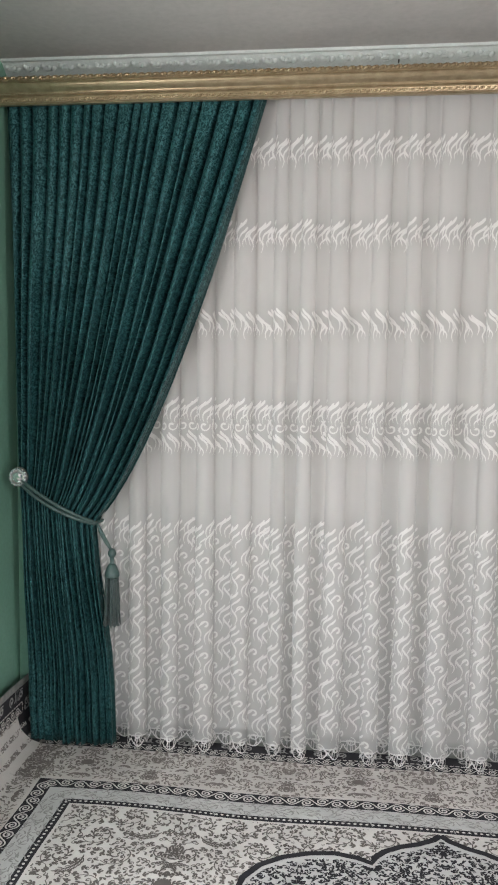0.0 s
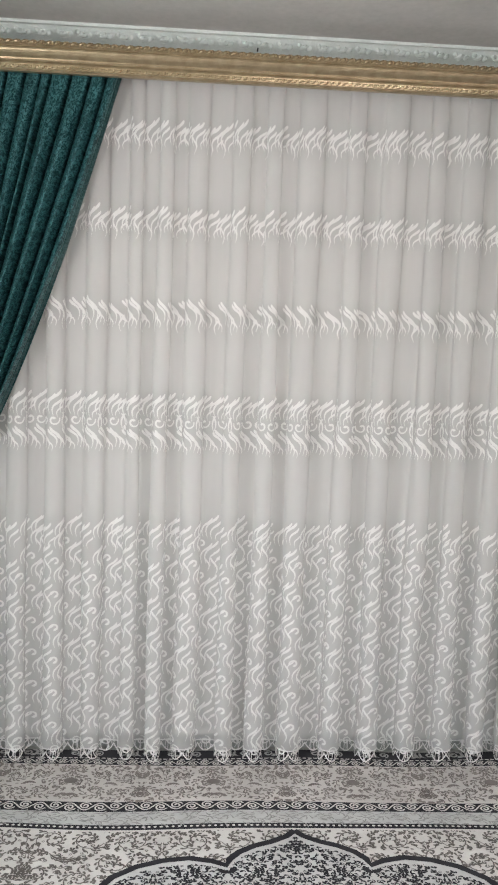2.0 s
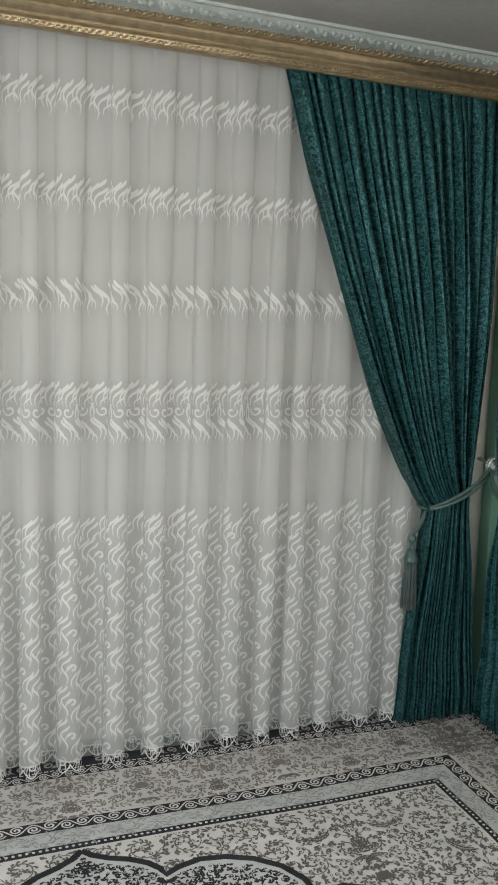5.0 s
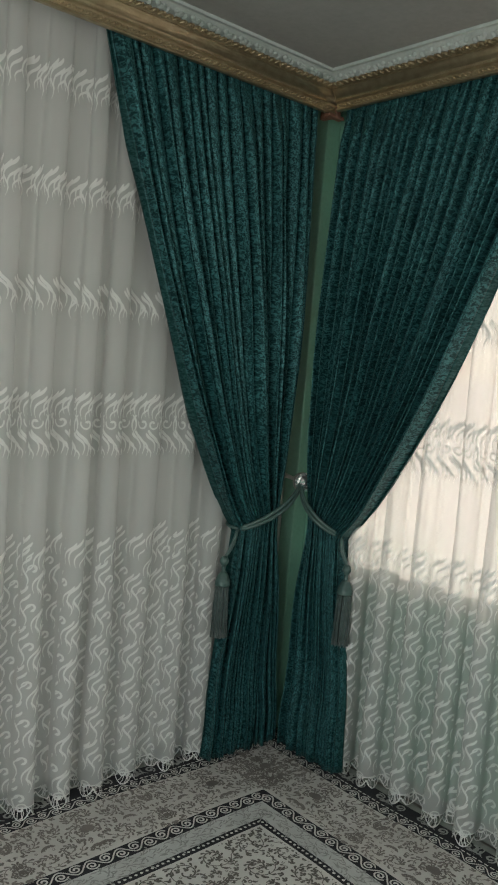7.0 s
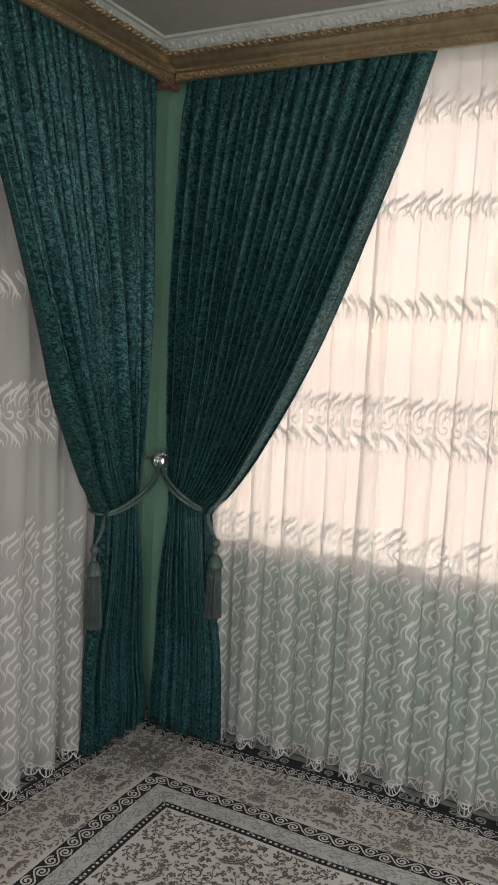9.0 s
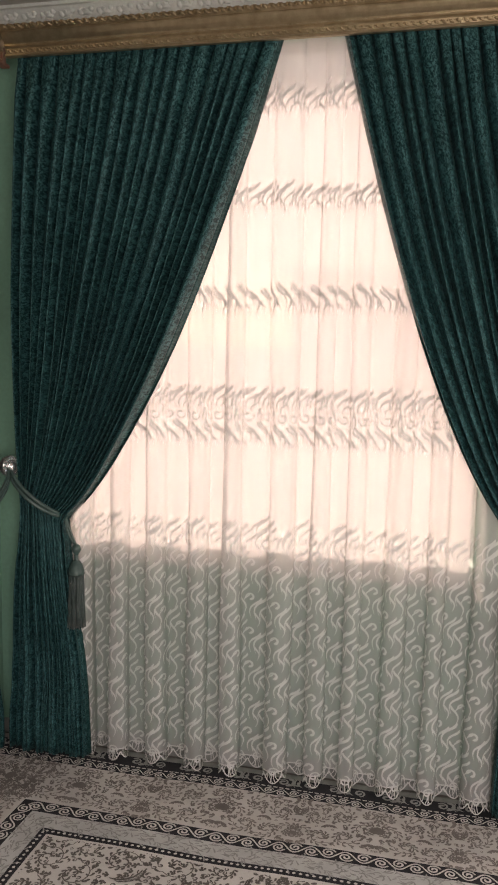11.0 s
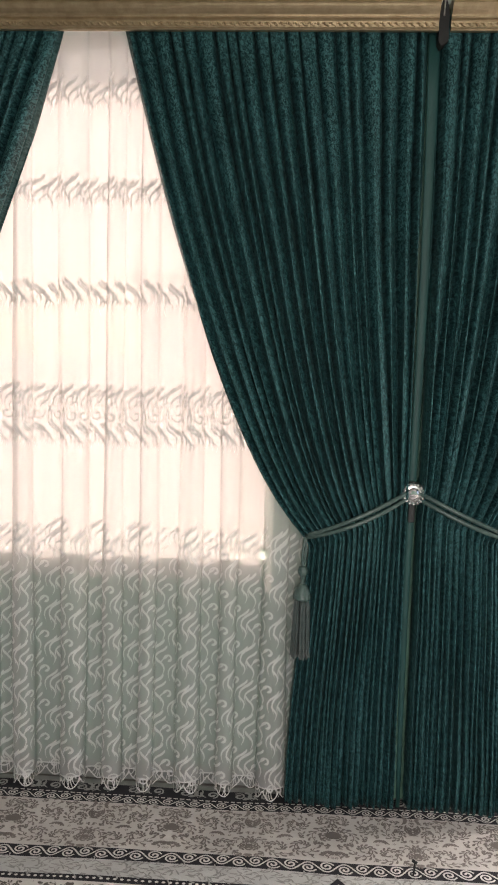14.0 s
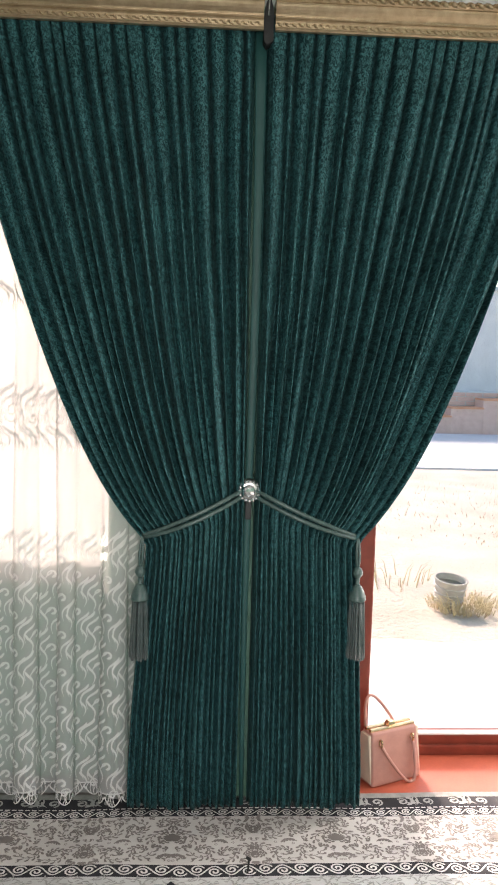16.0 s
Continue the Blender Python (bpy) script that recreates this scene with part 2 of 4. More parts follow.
# ---- sheer curtains ----
class Folds:
    """Soft square-fronted pleats of uneven width along s, deeper towards the hem."""

    def __init__(self, lo, hi, pitch, seed, a_top, a_hem):
        rng = random.Random(seed)
        self.lo, self.hi, self.a = lo, hi, (a_top, a_hem)
        n = round((hi - lo) / pitch)
        w = np.cumsum([0] + [1 + rng.uniform(-0.28, 0.28) for _ in range(n)])
        self.knots, self.n = lo + (hi - lo) * w / w[-1], n
        self.tone = [rng.uniform(0.75, 1.2) for _ in range(n + 2)]

    def at(self, s, z):
        """Where the cloth at s hangs: its place along the wall and its distance into the room. The pleats bulge past their own necks."""
        s, z = np.asarray(s, dtype=float), np.asarray(z, dtype=float)
        ph = np.interp(s, self.knots, np.arange(self.n + 1))
        k = np.clip((2.8 - z) / 2.8, 0, 1)
        tone = np.interp(ph, np.arange(self.n + 2), self.tone)
        turn = 2 * np.pi * (ph + 0.03 * np.sin(1.6 * z + 3 * ph) + 0.012 * np.sin(5.1 * z + 7 * ph))
        amp = (self.a[0] + (self.a[1] - self.a[0]) * k ** 0.8) * tone
        wave = 2 * (0.5 + 0.5 * np.sin(turn)) ** 1.7 - 0.85
        out = amp * wave + 0.006 * np.sin(1.7 * s + 1.1 * z) + 0.003 * np.sin(19 * s + 2.3 * z) - 0.018
        ends = np.clip(np.minimum(s - self.lo, self.hi - s) / 0.05, 0, 1)
        return s - (0.012 + 0.006 * k) * tone * ends * np.sin(2 * turn), out

    def arc(self):
        """Cloth length along the pleats against s, at knee height."""
        s = np.linspace(self.lo, self.hi, 3000)
        a, o = self.at(s, np.full(3000, 0.9))
        return s, np.concatenate([[0], np.cumsum(np.hypot(np.diff(a), np.diff(o)))])


HEM = 0.062


def hang_lining(thing, place, inv, lo, hi, low, back, cloth, label):
    """A plain cloth with slack folds behind the lace."""
    soft = Folds(lo, hi, 0.21, 43, 0.008, 0.010)
    nu, nv = int((hi - lo) / 0.008), 24
    S, Z = np.meshgrid(np.linspace(lo, hi, nu), np.linspace(low, 2.86, nv))
    S, O = soft.at(S, Z)
    verts = [Vector(place(a, b - back, c)) - inv for a, b, c in zip(S.ravel(), O.ravel(), Z.ravel())]
    piece("lining", mesh_of(verts, grid_faces(nu, nv), cloth), thing, label)


def sheer_curtain(place, lo, hi, seed, label):
    thing = empty("sheer_curtain", place(lo, 0, 0))
    tagged(thing, label, "curtain", "sheer curtains")
    inv = Vector(place(lo, 0, 0))
    folds = Folds(lo, hi, 0.160, seed, 0.015, 0.049)
    nu, nv = int((hi - lo) / 0.004), 44
    ss, zz = np.linspace(lo, hi, nu), np.linspace(HEM, 2.86, nv)
    S, Z = np.meshgrid(ss, zz)
    S, O = folds.at(S, Z)
    verts = [Vector(place(a, b, c)) - inv for a, b, c in zip(S.ravel(), O.ravel(), Z.ravel())]
    piece("voile", mesh_of(verts, grid_faces(nu, nv), SHEER), thing)
    return thing, folds, inv


sheer_a, folds_a, inv_a = sheer_curtain(on_a, -3.46, -0.34, 3, "white voile sheer curtain with raised leaf embroidery before a wall")
sheer_b, folds_b, inv_b = sheer_curtain(on_b, -2.20, -0.28, 8, "white voile sheer curtain with leaf embroidery glowing before a bright window")
hang_lining(sheer_a, on_a, inv_a, -3.33, -0.46, 0.105, 0.074, LINING, "plain white lining hung behind the lace")
hang_lining(sheer_b, on_b, inv_b, -1.945, -0.22, 0.83, 0.076, PINK_GLOW_LINING, "plain lining hung in the window, the warm glow tinted into its colour")


# ---- drapes ----
def drape(place, outer, inner, tie, foot, seed, power, label, slope=0.0, draw=0.0):
    """A velvet drape from the pelmet to the floor, drawn back to a tie at z 1.03. outer, inner: its edges at the top; tie, foot: the inner edge there."""
    rng = random.Random(seed)
    side = 1 if inner > outer else -1
    w_top, w_tie, w_foot = abs(inner - outer), abs(tie - outer), abs(foot - outer)
    n_fold = 20
    w = np.cumsum([0] + [1 + rng.uniform(-0.42, 0.5) for _ in range(n_fold)])
    knots = w / w[-1]
    tones = np.array([rng.uniform(0.5, 1.35) for _ in range(n_fold + 2)])
    leans = [rng.uniform(-0.12, 0.12) for _ in range(6)]
    nu, nv = 520, 72
    U, T = np.meshgrid(np.linspace(0, 1, nu), np.linspace(0, 1, nv))
    Z = 2.86 - 2.84 * T
    pinch = 1.03 + 0.13 * (1 - U)
    q = np.clip((Z - pinch) / (2.8 - pinch), -0.0, 1.04)
    soft = 0.03
    rise = ((q + soft) ** power - soft ** power) / ((1 + soft) ** power - soft ** power)
    r = np.clip((pinch - Z) / 1.0, 0, 1)
    width = w_tie + (w_top - w_tie) * rise + (w_foot - w_tie) * np.sin(r * np.pi / 2) ** 1.3
    ph = np.interp(U, knots, np.arange(n_fold + 1))
    drift = 0.10 * np.sin(2.2 * Z + leans[0] * 20) + 0.06 * np.sin(5.1 * Z + 7 * U + leans[1] * 30)
    tone = np.interp(ph, np.arange(n_fold + 2), tones)
    ridge = np.abs(np.sin(np.pi * (ph + drift))) ** 0.5
    ridge = ridge * 0.94 + 0.06 * np.abs(np.sin(np.pi * (2 * ph + 0.3 + drift * 1.5))) ** 0.7
    near_tie = np.exp(-((Z - 1.03) / 0.22) ** 2)
    amp = (0.050 + 0.012 * np.clip((2.8 - Z) / 1.0, 0, 1)) * tone * (1 - 0.62 * near_tie)
    low = np.clip((1.0 - Z) / 0.55, 0, 1)
    wide = np.abs(np.sin(np.pi * (0.5 * ph + 0.35 * np.sin(1.3 * ph + seed) + 1.2 * drift))) ** 0.8
    ridge = ridge * (1 - 0.45 * low) + 0.45 * low * (0.86 * wide + 0.14 * ridge)
    amp = amp * (1 - 0.12 * low)
    foot_soft = np.clip((0.22 - Z) / 0.2, 0, 1)
    ridge = ridge * (1 - 0.35 * foot_soft) + 0.35 * foot_soft * (0.25 + 0.6 * np.sin(np.pi * (0.5 * ph + 0.35 * np.sin(1.3 * ph + seed) + 1.2 * drift)) ** 2)
    base = 0.036 + 0.012 * np.sin(np.pi * U) - 0.008 * near_tie
    belly = 0.03 * np.sin(np.pi * np.clip(U, 0, 1)) ** 0.5 * near_tie
    groove = np.exp(-(np.sin(np.pi * (ph + drift)) / 0.24) ** 2)
    O = base + belly + amp * ridge - 0.030 * groove * tone * (1 - 0.3 * near_tie) + 0.006
    O = O + 0.011 * (1 + np.sin(2 * np.pi * ph / 3.7 + seed + 0.8 * np.sin(1.9 * Z))) * np.clip((2.75 - Z) / 0.8, 0, 1) * (1 - 0.5 * near_tie)
    floor_roll = np.clip((0.10 - Z) / 0.08, 0, 1)
    O = O * (1 - 0.32 * low) + 0.012 * np.sin(np.pi * np.clip((0.30 - Z) / 0.30, 0, 1)) + 0.008 * floor_roll * (0.5 + 0.5 * np.sin(5.3 * ph + seed))
    O = np.minimum(O, 0.084 + 0.12 * np.clip((2.77 - Z) / 0.6, 0, 1))
    edge = np.clip(np.minimum(U, 1 - U) / 0.02, 0, 1)
    O = np.where(edge < 1, O * (0.55 + 0.45 * edge), O)
    S = outer + (slope * (1 - Z / 2.8) + draw * np.exp(-((Z - 1.15) / 0.65) ** 2)) * (1 - U) + side * (U * width + 0.006 * np.sin(2 * np.pi * ph) * np.clip((2.8 - Z), 0, 1))
    Z = Z + np.where(T > 0.985, 0.004 * np.sin(9 * U * np.pi + seed) + 0.008, 0)
    thing = empty("drape", place(outer, 0, 0))
    inv = Vector(place(outer, 0, 0))
    tagged(thing, label, "curtain", "velvet drapes")
    verts = [Vector(place(a, b, c)) - inv for a, b, c in zip(S.ravel(), O.ravel(), Z.ravel())]
    uv = np.stack([(U * w_top * 1.9 + seed).ravel(), Z.ravel()], 1)
    faces = grid_faces(nu, nv)
    cut = 5
    quads = np.array(faces).reshape(nv - 1, nu - 1, 4)
    hem_in, main, hem_out = quads[:, nu - 1 - cut:], quads[:, 4:nu - 1 - cut], quads[:, :4]
    for nm, qs, mat, lb in (("velvet_panel", main, VELVET, ""), ("inner_hem", hem_in, VELVET_HEM, "smooth turned edge"), ("outer_hem", hem_out, VELVET_HEM, "smooth turned edge")):
        used = np.unique(qs)
        remap = {int(v): i for i, v in enumerate(used)}
        me = mesh_of([verts[v] for v in used], [[remap[int(v)] for v in f] for f in qs.reshape(-1, 4)], mat, uvs=uv[used], name=nm)
        ob = piece(nm, me, thing, lb)
        sol = ob.modifiers.new("thickness", "SOLIDIFY")
        sol.thickness, sol.offset = 0.003, 0.0
    return thing


drape(on_a, -3.845, -2.735, -3.46, -3.37, 11, 0.66, "dark teal velvet drape tied back beside a side wall", 0.075)
drape(on_a, -0.130, -1.130, -0.385, -0.475, 12, 0.66, "dark teal velvet drape tied back in the room's corner", 0.07, -0.085)
drape(on_b, -0.166, -1.200, -0.360, -0.455, 13, 0.60, "dark teal velvet drape tied back beside the bright window", 0.06, -0.04)
drape(on_b, -2.475, -1.430, -2.125, -2.065, 14, 0.565, "dark teal velvet drape tied back between window and pier")
drape_door = drape(on_b, -2.515, -3.600, -2.895, -2.945, 15, 0.605, "dark teal velvet drape tied back before the glazed door")

# teal satin strip that shows in the gap between the two drapes
strip_v = [Vector((-0.040 - 0.004 * math.cos(1.5 * a), -2.495 + (0.007 + 0.0045 * z) * a + 0.006 * math.sin(2.2 * z), z)) - drape_door.location for z in np.linspace(0.02, 2.86, 14) for a in np.linspace(-1, 1, 9)]
lining = piece("lining_strip", mesh_of(strip_v, grid_faces(9, 14), SATIN_TEAL), drape_door, "smooth teal satin lining")
lining_thick = lining.modifiers.new("thickness", "SOLIDIFY")
lining_thick.thickness = 0.002

# ---- pelmet cornices ----
PROFILE = [(0.02, 2.90), (0.135, 2.905), (0.150, 2.900), (0.152, 2.888), (0.144, 2.881), (0.146, 2.877), (0.142, 2.873), (0.139, 2.868), (0.133, 2.860),
           (0.126, 2.853), (0.120, 2.848), (0.117, 2.843), (0.121, 2.841), (0.121, 2.836), (0.114, 2.833), (0.110, 2.829), (0.107, 2.812), (0.113, 2.809),
           (0.114, 2.804), (0.110, 2.800), (0.094, 2.800), (0.094, 2.88), (0.02, 2.885)]


def extrude_profile(profile, place, lo, hi, mat, name, parent, cuts=2):
    n = len(profile)
    verts = [Vector(place(s, o, z)) for s in np.linspace(lo, hi, cuts) for o, z in profile]
    faces = [(k * n + i, k * n + (i + 1) % n, (k + 1) * n + (i + 1) % n, (k + 1) * n + i) for k in range(cuts - 1) for i in range(n)]
    faces += [tuple(range(n)), tuple(range((cuts - 1) * n, cuts * n))[::-1]]
    ob = piece(name, mesh_of(verts, faces, mat, smooth=False, name=name), parent)
    return ob


def pelmet(place, lo, hi, label):
    thing = tagged(empty("pelmet_cornice"), label, "pelmet", "gold pelmets")
    extrude_profile(PROFILE, place, lo, hi, GOLD, "moulding", thing)
    return thing


pelmet_a = pelmet(on_a, WW + 0.01, -0.075, "carved gold-painted pelmet cornice under the plaster crown")
pelmet_b = pelmet(on_b, -2.498, -0.150, "carved gold-painted pelmet cornice above the window")
pelmet_c = pelmet(on_b, -5.60, -2.538, "carved gold-painted pelmet cornice above the glazed door")

CROWN = [(-0.115, 2.905), (-0.06, 2.905), (-0.055, 2.93), (-0.03, 2.955), (0.0, 2.98), (0.02, 2.993), (0.03, 3.002), (0.045, 3.003), (0.045, 3.0145), (-0.115, 3.0145)]
for nm, place, lo, hi in (("crown_moulding_north", on_a, WW, WB), ("crown_moulding_east", on_b, WS, 0.05)):
    ob = extrude_profile(CROWN, place, lo, hi, PLASTER, nm, None)
    tagged(ob, "white plaster crown moulding between wall and ceiling", kind="structure")

# ---- rug ----
RX, RX0, RX1 = -1.99, -4.05, 0.068
RY, RY0, RY1 = -2.25, -4.60, 0.105


def rug_map(x, y, lift=0.0):
    """The rug's flat pattern laid on the floor: slightly rumpled, and turned up where it meets the side wall."""
    wob = 0.006 * math.sin(5.3 * x + 1.3 * y) + 0.004 * math.sin(11.0 * y + 3.1 * x)
    z = 0.004 + 0.003 * math.sin(7 * x + 2) * math.sin(5 * y + 1) + lift
    x2, y2 = x + 0.6 * wob, y + wob
    bend, turn_r = -3.70, 0.125
    if x2 < bend:
        a = min((bend - x2) / turn_r, math.pi / 2)
        rest = max(bend - x2 - turn_r * math.pi / 2, 0)
        x2 = bend - turn_r * math.sin(a)
        z += turn_r * (1 - math.cos(a)) + rest
        x2 += lift * math.sin(a)
    return (x2, y2, z)


def rug_patch(x0, x1, y0, y1, lift, step=0.06):
    nx, ny = max(2, int((x1 - x0) / step) + 2), max(2, int((y1 - y0) / step) + 2)
    verts = [rug_map(x, y, lift) for y in np.linspace(y0, y1, ny) for x in np.linspace(x0, x1, nx)]
    return verts, grid_faces(nx, ny)


def join_sets(sets):
    verts, faces = [], []
    for v, f in sets:
        k = len(verts)
        verts += v
        faces += [tuple(i + k for i in q) for q in f]
    return verts, faces


def ring(d0, d1, lift):
    """The four sides of a rectangular band between the distances d0 and d1 from the rug's edge."""
    a, b, c, d = RX0, RX1, RY0, RY1
    return [rug_patch(a + d0, b - d0, d - d1, d - d0, lift), rug_patch(a + d0, b - d0, c + d0, c + d1, lift),
            rug_patch(a + d0, a + d1, c + d1, d - d1, lift), rug_patch(b - d1, b - d0, c + d1, d - d1, lift)]


rug = tagged(empty("rug", (RX, RY, 0)), "grey and charcoal patterned wool rug with scroll borders covering the floor", "rug")
rug_off = Vector((RX, RY, 0))


def rug_part(name, vf, mat, label=""):
    if isinstance(vf, list):
        return [rug_part(name, side, mat, label) for side in vf]
    v, f = vf
    return piece(name, mesh_of([Vector(p) - rug_off for p in v], f, mat, name=name), rug, label)


D_FRINGE, D_OUT, D_BAND, D_GUARD, D_GREY, D_LINE = 0.035, 0.165, 0.45, 0.515, 0.600, 0.632
rug_part("woven_end", ring(0.0, D_FRINGE, 0), RUG_FRINGE, "plain grey woven edge")
rug_part("outer_border", ring(D_FRINGE, D_OUT, 0.0005), RUG_DARK, "charcoal outer border")
rug_part("wide_band", ring(D_OUT, D_BAND, 0.0005), RUG_BAND, "pale wide band")
rug_part("guard_border", ring(D_BAND, D_GUARD, 0.0005), RUG_DARK, "charcoal guard border")
rug_part("grey_band", ring(D_GUARD, D_GREY, 0.0005), RUG_GREY, "pale grey band")
rug_part("bead_line", ring(D_GREY, D_LINE, 0.0005), RUG_DARK, "thin charcoal line")
rug_part("field", rug_patch(RX0 + D_LINE, RX1 - D_LINE, RY0 + D_LINE, RY1 - D_LINE, 0.0005), RUG_LIGHT, "pale field")

# ---- flat ornament shapes ----
class Shapes:
    """Collects flat strips, leaves, curls and dots in a pattern's own plane."""

    def __init__(self):
        self.v, self.f = [], []

    def strip(self, pts, widths):
        pts = np.asarray(pts, dtype=float)
        d = np.gradient(pts, axis=0)
        d /= np.maximum(np.linalg.norm(d, axis=1, keepdims=True), 1e-9)
        nrm = np.stack([-d[:, 1], d[:, 0]], 1) * np.asarray(widths)[:, None] / 2
        k, n = len(self.v), len(pts)
        for a, b in zip(pts + nrm, pts - nrm):
            self.v += [tuple(a), tuple(b)]
        self.f += [(k + 2 * i, k + 2 * i + 2, k + 2 * i + 3, k + 2 * i + 1) for i in range(n - 1)]

    def leaf(self, x, y, length, ang, bend, width, n=8, wave=0.0):
        """A drop-shaped leaf from its tip at (x, y); bend: the turn along it, in radians; wave: the swing of an S."""
        t = 1 - (1 - np.linspace(0, 1, n)) ** 1.7
        a = ang + bend * t
        if wave:
            a = ang + wave * np.cos(2 * np.pi * 0.78 * t)
        step = length * np.diff(t)
        px = x + np.concatenate([[0], np.cumsum(np.cos(a[:-1]) * step)])
        py = y + np.concatenate([[0], np.cumsum(np.sin(a[:-1]) * step)])
        w = width * np.clip(1.12 * t ** 0.8 * np.sqrt(np.clip(1 - t ** 7, 0, 1)), 0.10, 1.0)
        self.strip(np.stack([px, py], 1), w)

    def curl(self, x, y, r, ang, hand, width, turns=1.15, n=14):
        """A spiral that opens from its eye at (x, y)."""
        t = np.linspace(0, 1, n)
        a = ang + hand * t * turns * 2 * np.pi
        rr = r * (0.18 + 0.82 * t)
        self.strip(np.stack([x + rr * np.cos(a), y + rr * np.sin(a)], 1), width * (1.1 - 0.6 * t))

    def dot(self, x, y, r, n=6, squash=1.0):
        k = len(self.v)
        self.v += [(x + r * math.cos(2 * math.pi * i / n), y + squash * r * math.sin(2 * math.pi * i / n)) for i in range(n)]
        self.f.append(tuple(range(k, k + n)))

    def add(self, other, x=0.0, y=0.0, mx=1, my=1):
        k = len(self.v)
        self.v += [(x + mx * a, y + my * b) for a, b in other.v]
        self.f += [tuple(i + k for i in q) for q in other.f]


# ---- embroidery on the sheers ----
def flames(sh, s, z, h, slant, rng, wide=0.0145, count=4, gap=0.0165):
    """Nested S-shaped leaves that lick upwards from z; slant 1: heads to the right."""
    for k in range(count):
        hh = h * (0.86, 1.0, 0.78, 0.5)[k] * rng.uniform(0.93, 1.07)
        sh.leaf(s + gap * (k - 1.4) - 0.022 * slant, z + (0.004, 0.0, -0.006, -0.012)[k], hh * 1.1, math.pi / 2 - 0.34 * slant, 0, wide * (0.85, 1.0, 0.85, 0.6)[k], n=14, wave=0.66 * slant)


def climber(sh, s, z0, z1, start, rng):
    """A rising column of flames, each with a hooked curl and a long stem beside its head."""
    z = z0 + start
    while z < z1 - 0.04:
        flames(sh, s + rng.uniform(-0.003, 0.003), z, 0.112, 1, rng, 0.0128, 4, 0.0195)
        sh.curl(s + 0.034, z + 0.020, 0.021, math.pi - 0.8 * 2 * math.pi, 1, 0.0105, turns=0.8)
        sh.leaf(s + 0.006, z - 0.050, 0.090, math.pi / 2 + 0.15, 0, 0.0105, n=11, wave=-0.62)
        sh.leaf(s - 0.026, z - 0.030, 0.070, math.pi / 2 + 0.15, 0, 0.0095, n=9, wave=-0.62)
        z += 0.142
    flames(sh, s, z1 - 0.012, 0.108, 1, rng, 0.0135, 4, 0.019)


def embroidery(lo, hi, seed):
    rng = random.Random(seed)
    bands = []
    for row, (z0, slant) in enumerate(((2.585, 1), (2.240, 1), (1.868, -1))):
        sh = Shapes()
        for i in range(int((hi - lo) / 0.064)):
            s = lo + 0.035 + i * 0.064 + rng.uniform(-0.007, 0.007)
            way = slant
            flames(sh, s, z0 + rng.uniform(-0.006, 0.008), rng.uniform(0.105, 0.12), way, rng)
            sh.leaf(s - 0.024 * way, z0 - 0.030, 0.075, math.pi / 2 + 0.1 * way, 0, 0.008, n=9, wave=-0.5 * way)
        bands.append(sh)
    sh = Shapes()
    for i in range(int((hi - lo) / 0.064)):
        s = lo + 0.035 + i * 0.064
        m = 1 if i % 2 else -1
        flames(sh, s, 1.490, 0.110, 1, rng)
        flames(sh, s, 1.350, 0.105, -1, rng)
        sh.curl(s - 0.010 * m, 1.468, 0.025, math.pi * (0.2 if m > 0 else 0.8), m, 0.0095, turns=0.95)
        sh.leaf(s + 0.028 * m, 1.425, 0.08, math.pi / 2 - 0.5 * m, 1.3 * m, 0.0085, n=9)
    bands.append(sh)
    sh = Shapes()
    for i in range(int((hi - lo) / 0.088)):
        climber(sh, lo + 0.045 + i * 0.088, 0.075, 0.985 - (0.03 if i % 3 == 0 else 0.0), 0.071 * (i % 2), rng)
    bands.append(sh)
    hem = Shapes()
    for i in range(int((hi - lo) / 0.07)):
        s = lo + 0.035 + i * 0.07
        t = np.linspace(-1, 1, 11)
        hem.strip(np.stack([s + 0.035 * t, 0.050 - 0.036 * (1 - t ** 2)], 1), np.full(11, 0.0046))
        for d in (-0.85, -0.55, -0.25, 0.05, 0.3, 0.6, 0.85):
            e = 0.050 - 0.036 * (1 - (d * 0.9) ** 2)
            b = rng.uniform(-0.012, 0.012)
            tt = np.linspace(0, 1, 5)
            hem.strip(np.stack([s + 0.035 * (d * (1 - 0.35 * tt)) + b * np.sin(np.pi * tt), e + (HEM + 0.006 - e) * tt], 1), np.full(5, 0.0026))
        hem.curl(s, 0.060, 0.022, 0.6, 1 if i % 2 else -1, 0.0075)
    hem.strip([(lo, HEM), (hi, HEM)], [0.005, 0.005])
    bands.append(hem)
    return bands


def sew(place, folds, inv, thing, lo, hi, seed, flip):
    names = ["leaf_trim"] * 3 + ["scroll_trim", "scroll_panel", "lace_hem"]
    along, cloth = folds.arc()
    for nm, sh in zip(names, embroidery(0.01, cloth[-1] - 0.01, seed)):
        if nm == "lace_hem":
            sh = densify(sh)
        sv = np.array(sh.v)
        sv[:, 0] = np.interp(cloth[-1] - sv[:, 0] if flip else sv[:, 0], cloth, along)
        along_s, out = folds.at(sv[:, 0], sv[:, 1])
        verts = [Vector(place(a, o + 0.0025, b)) - inv for a, b, o in zip(along_s, sv[:, 1], out)]
        ob = piece(nm, mesh_of(verts, sh.f, THREAD, name=nm), thing, "raised white thread embroidery")
        tagged(ob, kind="stuff")


